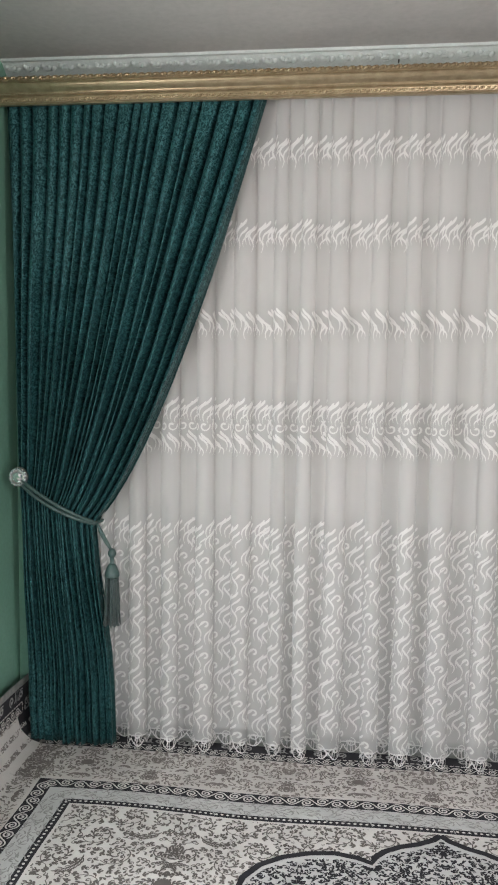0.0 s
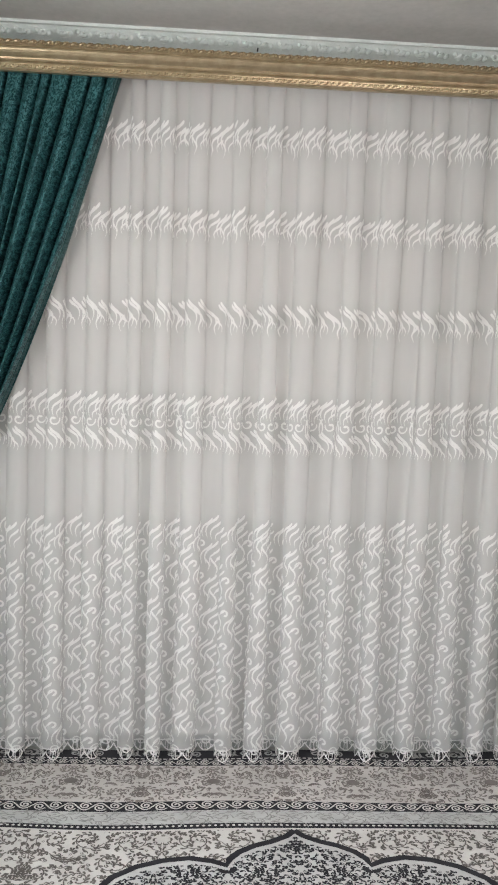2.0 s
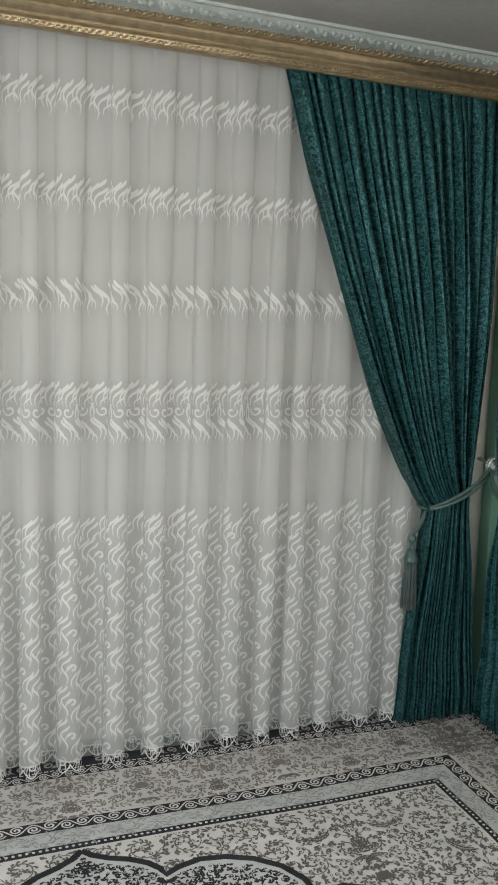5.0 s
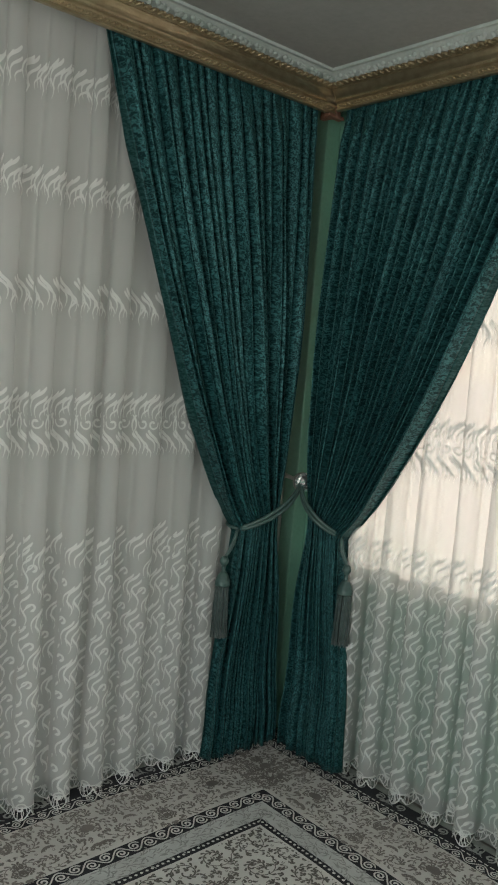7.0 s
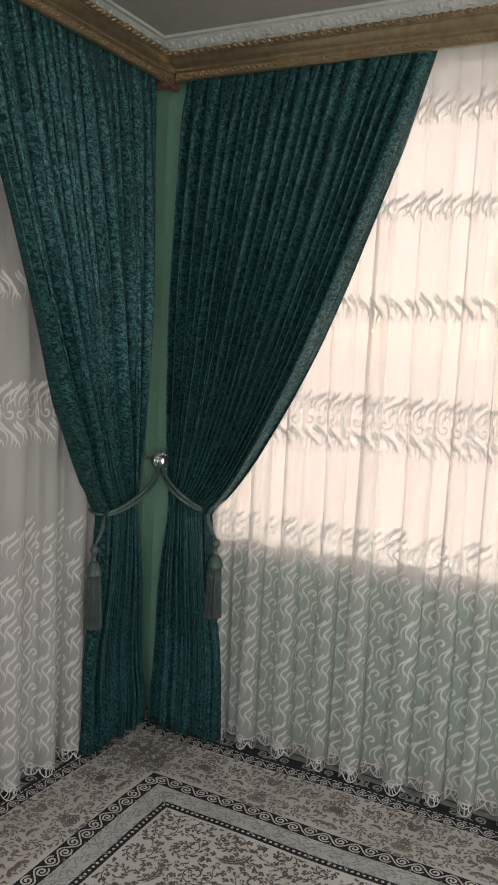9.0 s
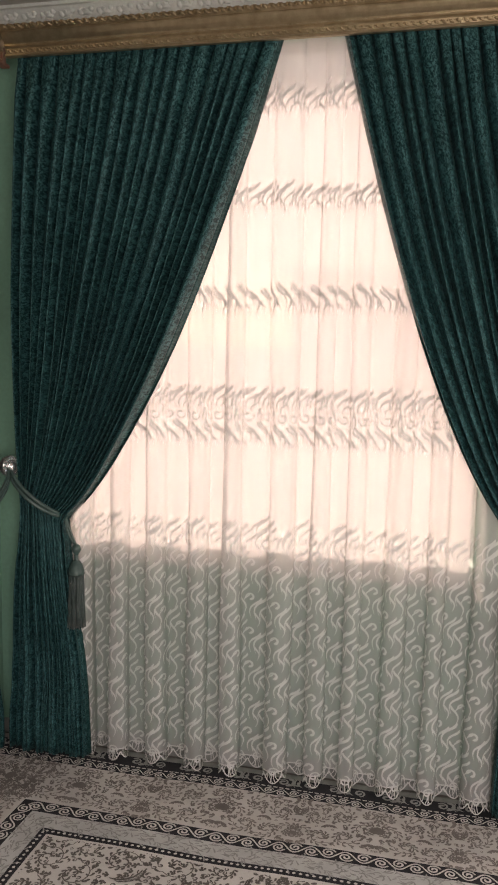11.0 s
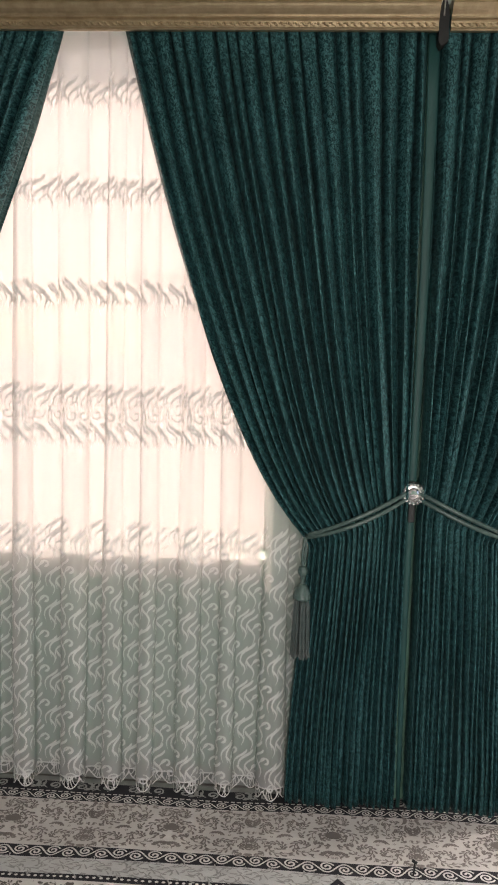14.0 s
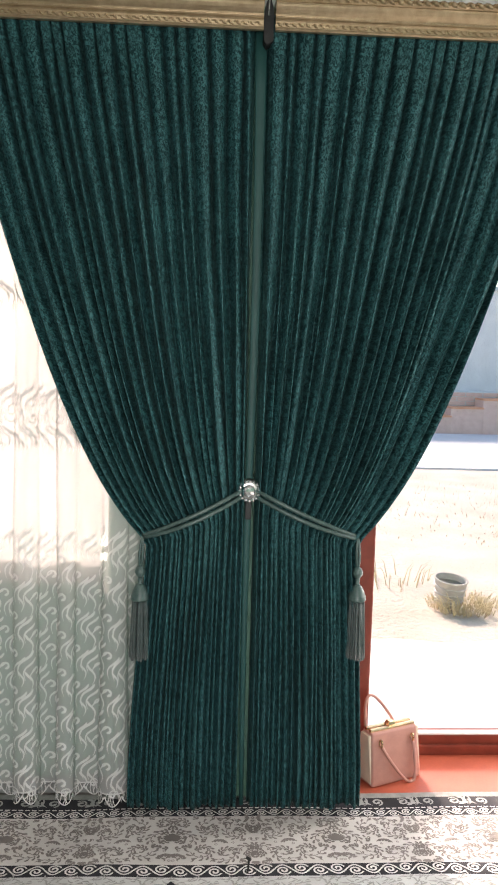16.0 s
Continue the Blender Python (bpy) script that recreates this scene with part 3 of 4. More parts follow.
def densify(sh):
    """Long straight strips cut so that they follow the pleats."""
    out = Shapes()
    for q in sh.f:
        p = np.array([sh.v[i] for i in q])
        span = p[:, 0].max() - p[:, 0].min()
        if len(q) == 4 and span > 0.05:
            n = int(span / 0.01)
            lo_, hi_ = p[:, 0].min(), p[:, 0].max()
            ss = np.linspace(lo_, hi_, n)
            out.strip(np.stack([ss, np.full(n, p[:, 1].mean())], 1), np.full(n, p[:, 1].max() - p[:, 1].min()))
        else:
            k = len(out.v)
            out.v += [tuple(a) for a in p]
            out.f.append(tuple(range(k, k + len(q))))
    return out


sew(on_a, folds_a, inv_a, sheer_a, -3.46, -0.34, 21, False)
sew(on_b, folds_b, inv_b, sheer_b, -2.20, -0.28, 22, True)

# ---- rug ornament ----
def chain_cell(c, h):
    """One wave of a running scroll: a sinuous stem with a spiral curled into each of its two bays."""
    sh = Shapes()
    t = np.linspace(0, 1, 21)
    sh.strip(np.stack([c * t, h * 0.40 * np.sin(2 * np.pi * t)], 1), np.full(21, h * 0.105))
    for m in (1, -1):
        x = c * (0.26 if m > 0 else 0.76)
        t = np.linspace(0, 1, 18)
        a = m * (-0.35 - 1.55 * 2 * np.pi * (1 - t))
        rr = h * (0.05 + 0.36 * t)
        sh.strip(np.stack([x + 1.1 * rr * np.cos(a), -0.10 * m * h + rr * np.sin(a)], 1), h * (0.15 - 0.05 * t))
    return sh


def acanthus_cell(c, h):
    sh = Shapes()
    for m in (1, -1):
        x = c * (0.25 if m > 0 else 0.75)
        sh.curl(x, 0.05 * h, h * 0.38, 0.5, m, h * 0.19, turns=1.3)
        for k in range(4):
            sh.leaf(x + m * (0.10 + 0.05 * k) * c, -h * 0.3 + k * 0.12 * h, c * 0.22, 0.5 * m + 0.5 * k + (math.pi if m < 0 else 0), 1.2 * m, h * 0.21)
        sh.leaf(c * 0.5, -h * 0.40, c * 0.3, 1.5 + 0.5 * m, -1.0 * m, h * 0.13)
    return sh


def acanthus(sh, x, y, length, ang, hand, size):
    """A long curved leaf with rounded lobes down its outer side."""
    t = np.linspace(0, 1, 10)
    a = ang + hand * 1.7 * t
    px = x + np.concatenate([[0], np.cumsum(np.cos(a[:-1]) * length / 9)])
    py = y + np.concatenate([[0], np.cumsum(np.sin(a[:-1]) * length / 9)])
    sh.strip(np.stack([px, py], 1), size * (0.30 + 0.45 * np.sin(np.pi * t ** 0.8)))
    for k in range(1, 9):
        sh.leaf(px[k], py[k], length * (0.36 - 0.03 * abs(k - 4)), a[k] - hand * 0.65, hand * 1.0, size * 0.62, n=6)
        if k % 2:
            sh.leaf(px[k], py[k], length * 0.2, a[k] + hand * 0.8, -hand * 0.8, size * 0.55, n=5)


def arabesque(w, h, gap, seed, size, vines):
    """A tile of scrolling vines with leaves, and leaves, florets and dots between them, mirrored about its middle."""
    rng = random.Random(seed)
    half, pts, taken = Shapes(), [], []
    for _ in range(400):
        x, y = rng.uniform(vines * 0.5, w / 2 - vines * 0.3), rng.uniform(-h / 2 + vines * 0.8, h / 2 - vines * 0.8)
        if vines > 0 and all((x - a) ** 2 + (y - b) ** 2 > (2.15 * vines) ** 2 for a, b in pts):
            pts.append((x, y))
    for x, y in pts:
        hand, a0 = (1 if rng.random() < 0.5 else -1), rng.uniform(0, 6.28)
        half.curl(x, y, vines, a0, hand, size * 0.55, turns=1.25, n=22)
        for k in range(13):
            t = 0.22 + 0.78 * k / 12
            a, rr = a0 + hand * t * 1.25 * 2 * math.pi, vines * (0.18 + 0.82 * t)
            px, py = x + rr * math.cos(a), y + rr * math.sin(a)
            half.leaf(px, py, gap * (0.9 + 0.7 * t), a + hand * rng.uniform(0.25, 0.6), hand * 1.3, size, n=7)
            if k % 2:
                half.leaf(px, py, gap * 0.8, a + math.pi - hand * 0.5, -hand * 1.2, size * 0.8, n=6)
            taken += [(px, py), (px + gap * math.cos(a), py + gap * math.sin(a))]
    for _ in range(500 if vines > 0 else 0):
        x, y = rng.uniform(vines * 0.3, w / 2 - vines * 0.4), rng.uniform(-h / 2 + vines * 0.5, h / 2 - vines * 0.5)
        ang, hand, length = rng.uniform(0, 6.28), (1 if rng.random() < 0.5 else -1), vines * rng.uniform(1.3, 2.1)
        body = [(x + f * length * math.cos(ang + hand * 0.85 * f) + g * math.sin(ang), y + f * length * math.sin(ang + hand * 0.85 * f) - g * math.cos(ang)) for f in (0.1, 0.4, 0.7, 0.95) for g in (0, hand * 0.26 * length)]
        if all((p - a) ** 2 + (q - b) ** 2 > (0.8 * gap) ** 2 for p, q in body for a, b in taken):
            acanthus(half, x, y, length, ang, hand, size)
            taken += body
    for _ in range(7000):
        x, y = rng.uniform(gap * 0.3, w / 2), rng.uniform(-h / 2, h / 2)
        if all((x - a) ** 2 + (y - b) ** 2 > (0.92 * gap) ** 2 for a, b in taken):
            taken.append((x, y))
            r, hand = rng.random(), 1 if rng.random() < 0.5 else -1
            flow = 2.2 * math.sin(5 * x / w + 1.0) + 1.7 * math.sin(6 * y / h + x * 4 / w)
            if r < 0.46:
                for k in (-1, 0, 1):
                    half.leaf(x, y, gap * (1.25 - 0.3 * abs(k)), flow + 0.75 * k, 1.3 * hand, size * 0.95, n=7)
            elif r < 0.72:
                half.curl(x, y, gap * 0.50, flow, hand, size * 0.55, turns=0.95, n=11)
                half.leaf(x + gap * 0.4 * math.cos(flow), y + gap * 0.4 * math.sin(flow), gap * 1.1, flow + 0.9 * hand, 1.2 * hand, size * 0.85, n=7)
            elif r < 0.90:
                half.leaf(x, y, gap * 1.4, flow, 0, size * 0.95, n=9, wave=0.8 * hand)
            else:
                for k in range(5):
                    half.dot(x + gap * 0.24 * math.cos(k * 1.2566), y + gap * 0.24 * math.sin(k * 1.2566), gap * 0.13, n=5)
    tile = Shapes()
    tile.add(half)
    tile.add(half, mx=-1)
    for k in range(9):
        ang = math.pi / 2 + (k - 4) * 0.36
        tile.leaf(0, -gap * 0.6, gap * (2.4 - 0.12 * abs(k - 4)), ang, 0.25 * (4 - k), size * 1.1)
    return tile


def border_run(cell_of, cell, d_mid, height):
    """A repeat of a cell round the four sides, d_mid from the rug's edge."""
    sh = Shapes()
    w, l = RX1 - RX0 - 2 * d_mid, RY1 - RY0 - 2 * d_mid
    for length, put in ((w, lambda t, v: (RX0 + d_mid + t, RY1 - d_mid + v)), (w, lambda t, v: (RX0 + d_mid + t, RY0 + d_mid - v)),
                        (l, lambda t, v: (RX1 - d_mid + v, RY1 - d_mid - t)), (l, lambda t, v: (RX0 + d_mid - v, RY1 - d_mid - t))):
        n = max(1, round(length / cell))
        c = length / n
        unit = cell_of(c, height)
        for i in range(n):
            k = len(sh.v)
            sh.v += [put(i * c + a, b) for a, b in unit.v]
            sh.f += [tuple(j + k for j in q) for q in unit.f]
    return sh


def lay(name, sh, mat, lift, label=""):
    verts = [Vector(rug_map(a, b, lift)) - rug_off for a, b in sh.v]
    ob = piece(name, mesh_of(verts, sh.f, mat, name=name), rug, label)
    return tagged(ob, kind="stuff")


def dash_cell(c, h):
    sh = Shapes()
    sh.strip([(c * 0.12, 0), (c * 0.8, 0)], [h, h])
    return sh


def bead_cell(c, h):
    sh = Shapes()
    sh.dot(c / 2, 0, h / 2, n=8, squash=0.9)
    return sh


def twig_cell(c, h):
    sh, rng = Shapes(), random.Random(5)
    for _ in range(78):
        sh.leaf(rng.uniform(0, c), rng.uniform(-0.5, 0.45) * h, rng.uniform(0.016, 0.042), rng.uniform(-1.1, 1.1), rng.uniform(-2, 2), 0.0075, n=5)
    return sh


lay("chain_scroll", border_run(chain_cell, 0.100, 0.142, 0.044), RUG_LIGHT, 0.0020, "pale running scroll")
lay("dash_line", border_run(dash_cell, 0.024, 0.111, 0.006), RUG_LIGHT, 0.0020, "pale dashes")
lay("acanthus_scroll", border_run(acanthus_cell, 0.21, 0.070, 0.062), RUG_TAUPE_PALE, 0.0020, "pale leaf scroll")
lay("guard_scroll", border_run(chain_cell, 0.118, 0.4825, 0.055), RUG_LIGHT, 0.0020, "pale running scroll")
lay("twig_pattern", border_run(twig_cell, 0.30, 0.5575, 0.078), RUG_TAUPE_PALE, 0.0020, "grey twig marks")
lay("bead_trim", border_run(bead_cell, 0.022, 0.616, 0.012), RUG_LIGHT, 0.0020, "pale beads")
lay("band_arabesque", border_run(lambda c, h: (lambda s, t: (s.add(t, c / 2), s)[1])(Shapes(), arabesque(c, h, 0.0180, 7, 0.0105, 0.040)), 0.56, 0.3075, 0.262), RUG_TAUPE_BAND, 0.0020, "taupe floral scrolls")

corners, corner_tile = Shapes(), arabesque(0.27, 0.27, 0.0180, 17, 0.0105, 0.040)
for cx in (RX0 + 0.3075, RX1 - 0.3075):
    for cy in (RY0 + 0.3075, RY1 - 0.3075):
        corners.add(corner_tile, cx, cy)
lay("band_corner", corners, RUG_TAUPE_BAND, 0.0023, "taupe floral scrolls")

QUARTER = [(0, 1.705), (0.03, 1.672), (0.085, 1.640), (0.150, 1.615), (0.205, 1.580), (0.240, 1.540), (0.252, 1.505), (0.30, 1.530), (0.38, 1.548), (0.47, 1.535),
           (0.56, 1.500), (0.64, 1.44), (0.69, 1.36), (0.70, 1.29), (0.80, 1.29), (0.92, 1.23), (1.02, 1.12), (1.07, 0.98), (1.06, 0.86), (1.15, 0.84), (1.24, 0.76),
           (1.29, 0.64), (1.29, 0.50), (1.25, 0.38), (1.33, 0.32), (1.38, 0.22), (1.40, 0.12), (1.45, 0.04), (1.51, 0)]
quarter = np.array(QUARTER)
loop = np.concatenate([quarter, quarter[::-1][1:] * (1, -1), quarter[1:] * (-1, -1), quarter[::-1][1:-1] * (-1, 1)])
loop = loop + (RX, RY)


def inside(x, y, poly):
    a, b = poly, np.roll(poly, -1, axis=0)
    cross = (a[:, 1] > y) != (b[:, 1] > y)
    xs = (b[:, 0] - a[:, 0]) * (y - a[:, 1]) / np.where(b[:, 1] == a[:, 1], 1e-9, b[:, 1] - a[:, 1]) + a[:, 0]
    return bool(np.sum(cross & (x < xs)) % 2)


outline = Shapes()
closed = np.concatenate([loop, loop[:1]])
outline.strip(closed, np.full(len(closed), 0.026))
lay("medallion_outline", outline, RUG_DARK, 0.0026, "charcoal lobed outline")

fields, fill = Shapes(), Shapes()
tile = arabesque(0.95, 0.86, 0.0185, 31, 0.0118, 0.062)
small = arabesque(0.50, 0.48, 0.0175, 33, 0.0115, 0)
x0, x1, y0, y1 = RX0 + D_LINE + 0.01, RX1 - D_LINE - 0.01, RY0 + D_LINE + 0.01, RY1 - D_LINE - 0.01


def spread(into, unit, w, h, keep):
    nx, ny = math.ceil((x1 - x0) / w), math.ceil((y1 - y0) / h)
    uv_ = np.array(unit.v)
    for j in range(ny):
        for i in range(nx):
            cx, cy = RX + (i - (nx - 1) / 2) * w, y1 - (j + 0.5) * h
            my = 1 if j % 2 == 0 else -1
            pts = uv_ * (1, my) + (cx, cy)
            ok = [x0 < a < x1 and y0 < b < y1 and keep(a, b) for a, b in pts]
            k = len(into.v)
            into.v += [tuple(p) for p in pts]
            into.f += [tuple(q_ + k for q_ in q) for q in unit.f if all(ok[q_] for q_ in q)]


spread(fields, tile, 0.95, 0.86, lambda a, b: not inside(a, b, loop))
lay("field_scrollwork", fields, RUG_TAUPE, 0.0020, "taupe leaf scrolls")
shrunk = (loop - (RX, RY)) * 0.982 + (RX, RY)
spread(fill, small, 0.50, 0.48, lambda a, b: inside(a, b, shrunk))
lay("medallion_pattern", fill, RUG_DARK, 0.0020, "dense charcoal marks")
cell = 0.022
mv, mf, seen = [], [], {}
for iy in range(-78, 78):
    for ix in range(-70, 70):
        cx, cy = RX + (ix + 0.5) * cell, RY + (iy + 0.5) * cell
        if inside(cx, cy, loop):
            quad = []
            for dx, dy in ((0, 0), (1, 0), (1, 1), (0, 1)):
                key = (ix + dx, iy + dy)
                if key not in seen:
                    seen[key] = len(mv)
                    mv.append(rug_map(RX + key[0] * cell, RY + key[1] * cell, 0.0012))
                quad.append(seen[key])
            mf.append(quad)
rug_part("medallion_ground", (mv, mf), RUG_GREY, "grey medallion ground")


# ---- tiebacks ----
def tube(pts, r, sides=8, taper=None):
    """A round cord along the points; gives verts and faces."""
    pts = [Vector(p) for p in pts]
    verts, faces, up = [], [], Vector((0.13, 0.21, 0.97))
    for i, p in enumerate(pts):
        d = (pts[min(i + 1, len(pts) - 1)] - pts[max(i - 1, 0)]).normalized()
        a = d.cross(up)
        if a.length < 0.05:
            a = d.cross(Vector((1, 0, 0)))
        a.normalize()
        b = d.cross(a)
        rr = r if taper is None else r * taper[i]
        verts += [p + rr * (math.cos(k * 2 * math.pi / sides) * a + math.sin(k * 2 * math.pi / sides) * b) for k in range(sides)]
    n = len(pts)
    for i in range(n - 1):
        for k in range(sides):
            faces.append((i * sides + k, i * sides + (k + 1) % sides, (i + 1) * sides + (k + 1) % sides, (i + 1) * sides + k))
    faces += [tuple(range(sides))[::-1], tuple(range((n - 1) * sides, n * sides))]
    return verts, faces


def lathe(profile, sides=20):
    """A turned solid round z from rows of (radius, z)."""
    verts = [Vector((r * math.cos(2 * math.pi * k / sides), r * math.sin(2 * math.pi * k / sides), z)) for r, z in profile for k in range(sides)]
    faces = [(i * sides + k, i * sides + (k + 1) % sides, (i + 1) * sides + (k + 1) % sides, (i + 1) * sides + k) for i in range(len(profile) - 1) for k in range(sides)]
    faces += [tuple(range(sides))[::-1], tuple(range((len(profile) - 1) * sides, len(profile) * sides))]
    return verts, faces


CRYSTAL, cn, cl, cp = material("cut_crystal")
cp.inputs["Base Color"].default_value = (0.78, 0.80, 0.82, 1)
cp.inputs["Metallic"].default_value, cp.inputs["Roughness"].default_value = 0.85, 0.08
SILVER = simple("tarnished_silver", (0.42, 0.42, 0.41), (0.62, 0.61, 0.59), 0.28, scale=60, metal=1.0, fine=300)
TASSEL_GREY = simple("tassel_silk", (0.028, 0.050, 0.048), (0.058, 0.086, 0.082), 0.45, scale=60, fine=300, sheen=0.3)


def brooch(at, yaw, stem, label):
    """A crystal rosette on a stem, facing -y before it is turned by yaw."""
    thing = tagged(empty("tieback_brooch", at), label, "tieback", "crystal brooches")
    thing.rotation_euler, thing.scale = (0, 0, radians(yaw)), (1.28, 1.28, 1.28)
    turn = Matrix.Rotation(radians(90), 4, "X")
    v, f = lathe([(0.031, -0.012), (0.034, -0.004), (0.033, 0.004), (0.024, 0.008), (0.018, 0.009)], 24)
    piece("setting", mesh_of([turn @ p for p in v], f, SILVER), thing, "silver setting")
    bm = bmesh.new()
    bmesh.ops.create_icosphere(bm, subdivisions=2, radius=0.019)
    bmesh.ops.scale(bm, vec=(1, 0.7, 1), verts=bm.verts)
    bmesh.ops.translate(bm, vec=(0, -0.008, 0), verts=bm.verts)
    part("centre_stone", bm, CRYSTAL, thing, "large cut crystal")
    bm = bmesh.new()
    bmesh.ops.create_icosphere(bm, subdivisions=1, radius=0.0058)
    bead_me = bpy.data.meshes.new("stone")
    bm.to_mesh(bead_me)
    bm.free()
    bead_me.materials.append(CRYSTAL)
    for k in range(16):
        ob = piece("stone", bead_me, thing)
        ob.location = (0.0275 * math.cos(k * math.pi / 8), -0.010, 0.0275 * math.sin(k * math.pi / 8))
    v, f = lathe([(0.008, -0.012), (0.006, -stem * 0.5), (0.010, -stem)], 10)
    piece("stem", mesh_of([turn @ p for p in v], f, SILVER), thing)
    return thing


def tieback(place, button, knot, lean, label):
    """Two cords from the brooch round the drape to a knot, with a tassel. button, knot: (s, out, z)."""
    b, k = np.array(button), np.array(knot)
    thing = tagged(empty("tieback_tassel", place(*knot)), label, "tassel", "curtain tassels")
    inv = Vector(place(*knot))

    def local(p):
        return Vector(place(*p)) - inv
    for dz, bow in ((0.010, 0.0), (-0.012, 0.008)):
        pts = []
        for t in np.linspace(0, 1, 22):
            p = b + (k - b) * t
            p[1] += 0.068 * math.sin(math.pi * min(t * 1.02, 1)) ** 0.6
            p[2] += dz * (1 - t * 0.6) - (0.003 + bow) * math.sin(math.pi * t)
            pts.append(local(p))
        v, f = tube(pts, 0.0078)
        piece("cord", mesh_of(v, f, SATIN), thing, "grey-green satin cord")
    wrap = []
    for t in np.linspace(0, 1, 12):
        p = k + np.array([lean * 0.012 * math.sin(math.pi * t), -0.080 * t, 0.012 * t])
        wrap.append(local(p))
    v, f = tube(wrap, 0.0065)
    piece("cord", mesh_of(v, f, SATIN), thing, "grey-green satin cord")
    for dx in (-0.005, 0.006):
        pts = [local(k + np.array([lean * (0.006 + 0.036 * t) + dx * math.sin(math.pi * t), 0.004 + 0.012 * math.sin(math.pi * t), -0.125 * t])) for t in np.linspace(0, 1, 10)]
        v, f = tube(pts, 0.0052)
        piece("hanger", mesh_of(v, f, SATIN), thing)
    top = k + np.array([lean * 0.042, 0.010, -0.12])

    def turned(name, profile, mat, lb, sides=20):
        v, f = lathe(profile, sides)
        o = local(top)
        return piece(name, mesh_of([p + o for p in v], f, mat), thing, lb)
    turned("bead", [(0.006, 0.012), (0.014, 0.006), (0.019, -0.006), (0.019, -0.014), (0.012, -0.026), (0.008, -0.032)], SATIN, "wound satin bead")
    turned("neck", [(0.009, -0.030), (0.008, -0.050), (0.012, -0.058)], SATIN, "")
    turned("cap", [(0.010, -0.054), (0.018, -0.062), (0.026, -0.078), (0.031, -0.094), (0.033, -0.098), (0.031, -0.104), (0.034, -0.108), (0.031, -0.114)], SATIN, "ribbed satin cap")
    rng = random.Random(int(abs(button[0] * 1000)))
    strands, sf = [], []
    o = local(top)
    for i in range(110):
        a, rad = rng.uniform(0, 2 * math.pi), math.sqrt(rng.random())
        r0, r1 = 0.027 * rad, (0.033 + 0.006 * rng.random()) * rad
        pts = [o + Vector(((r0 + (r1 - r0) * t + 0.002 * math.sin(9 * t + i)) * math.cos(a), (r0 + (r1 - r0) * t) * math.sin(a), -0.108 - t * (0.215 + 0.012 * rng.random()))) for t in np.linspace(0, 1, 5)]
        v, f = tube(pts, 0.0030, sides=4)
        n0 = len(strands)
        strands += v
        sf += [tuple(q + n0 for q in g) for g in f]
    sk = piece("skirt", mesh_of(strands, sf, TASSEL_GREY), thing, "long grey-green silk fringe")
    return thing


brooch((-3.778, -0.125, 1.236), 0, 0.14, "round crystal brooch holding the drape's cord beside the side wall")
brooch((-0.106, -0.141, 1.237), -20, 0.17, "round crystal brooch on the green corner pier")
pier_brooch = brooch((-0.075, -2.492, 1.228), -90, 0.09, "round crystal brooch on the pier between two drapes")
tieback(on_a, (-3.778, 0.11, 1.225), (-3.455, 0.070, 1.035), 1.9, "grey-green satin tieback with tassel round the drape by the side wall")
tieback(on_a, (-0.115, 0.128, 1.228), (-0.385, 0.065, 1.035), -1.8, "grey-green satin tieback with tassel in the room's corner")
tieback(on_b, (-0.141, 0.098, 1.224), (-0.355, 0.065, 1.040), -1.4, "grey-green satin tieback with tassel beside the bright window")
tieback(on_b, (-2.478, 0.065, 1.225), (-2.115, 0.062, 1.055), 0.2, "grey-green satin tieback with tassel between window and pier")
tieback(on_b, (-2.506, 0.065, 1.225), (-2.895, 0.062, 1.060), -0.1, "grey-green satin tieback with tassel beside the glazed door")


part("bracket", box((-0.009, 0.010, -0.085), (0.009, 0.018, -0.020), 0.003), simple("dark_bracket", (0.008, 0.012, 0.012), (0.016, 0.02, 0.02), 0.6), pier_brooch, "small dark bracket")


# ---- carved bands on the pelmets and crown ----
def relief_run(name, place, lo, hi, pitch, unit, mat, parent, label=""):
    """Repeats a small raised shape, rows of (s, out, z) points with faces, along a moulding."""
    uv_, uf = unit
    verts, faces = [], []
    n = int((hi - lo) / pitch)
    for i in range(n):
        k, s0 = len(verts), lo + (i + 0.5) * (hi - lo) / n
        verts += [Vector(place(s0 + s, o, z)) for s, o, z in uv_]
        faces += [tuple(q + k for q in f) for f in uf]
    ob = piece(name, mesh_of(verts, faces, mat, name=name), parent, label)
    return tagged(ob, kind="stuff")


def lump(ws, wo, wz, at, tilt=0.0, seg=8, rings=4):
    """Half an egg standing out of a moulding, turned in its plane by tilt."""
    verts, faces = [], []
    ca, sa = math.cos(tilt), math.sin(tilt)
    for j in range(rings):
        e = j / (rings - 1) * math.pi / 2 * 0.98
        for k in range(seg):
            a = 2 * math.pi * k / seg
            p, q = ws * math.cos(e) * math.cos(a), wz * math.cos(e) * math.sin(a)
            verts.append((at[0] + p * ca - q * sa, at[1] + wo * math.sin(e), at[2] + p * sa + q * ca))
    for j in range(rings - 1):
        for k in range(seg):
            faces.append((j * seg + k, j * seg + (k + 1) % seg, (j + 1) * seg + (k + 1) % seg, (j + 1) * seg + k))
    return verts, faces


def several(*lumps):
    verts, faces = [], []
    for v, f in lumps:
        k = len(verts)
        verts += v
        faces += [tuple(q + k for q in g) for g in f]
    return verts, faces


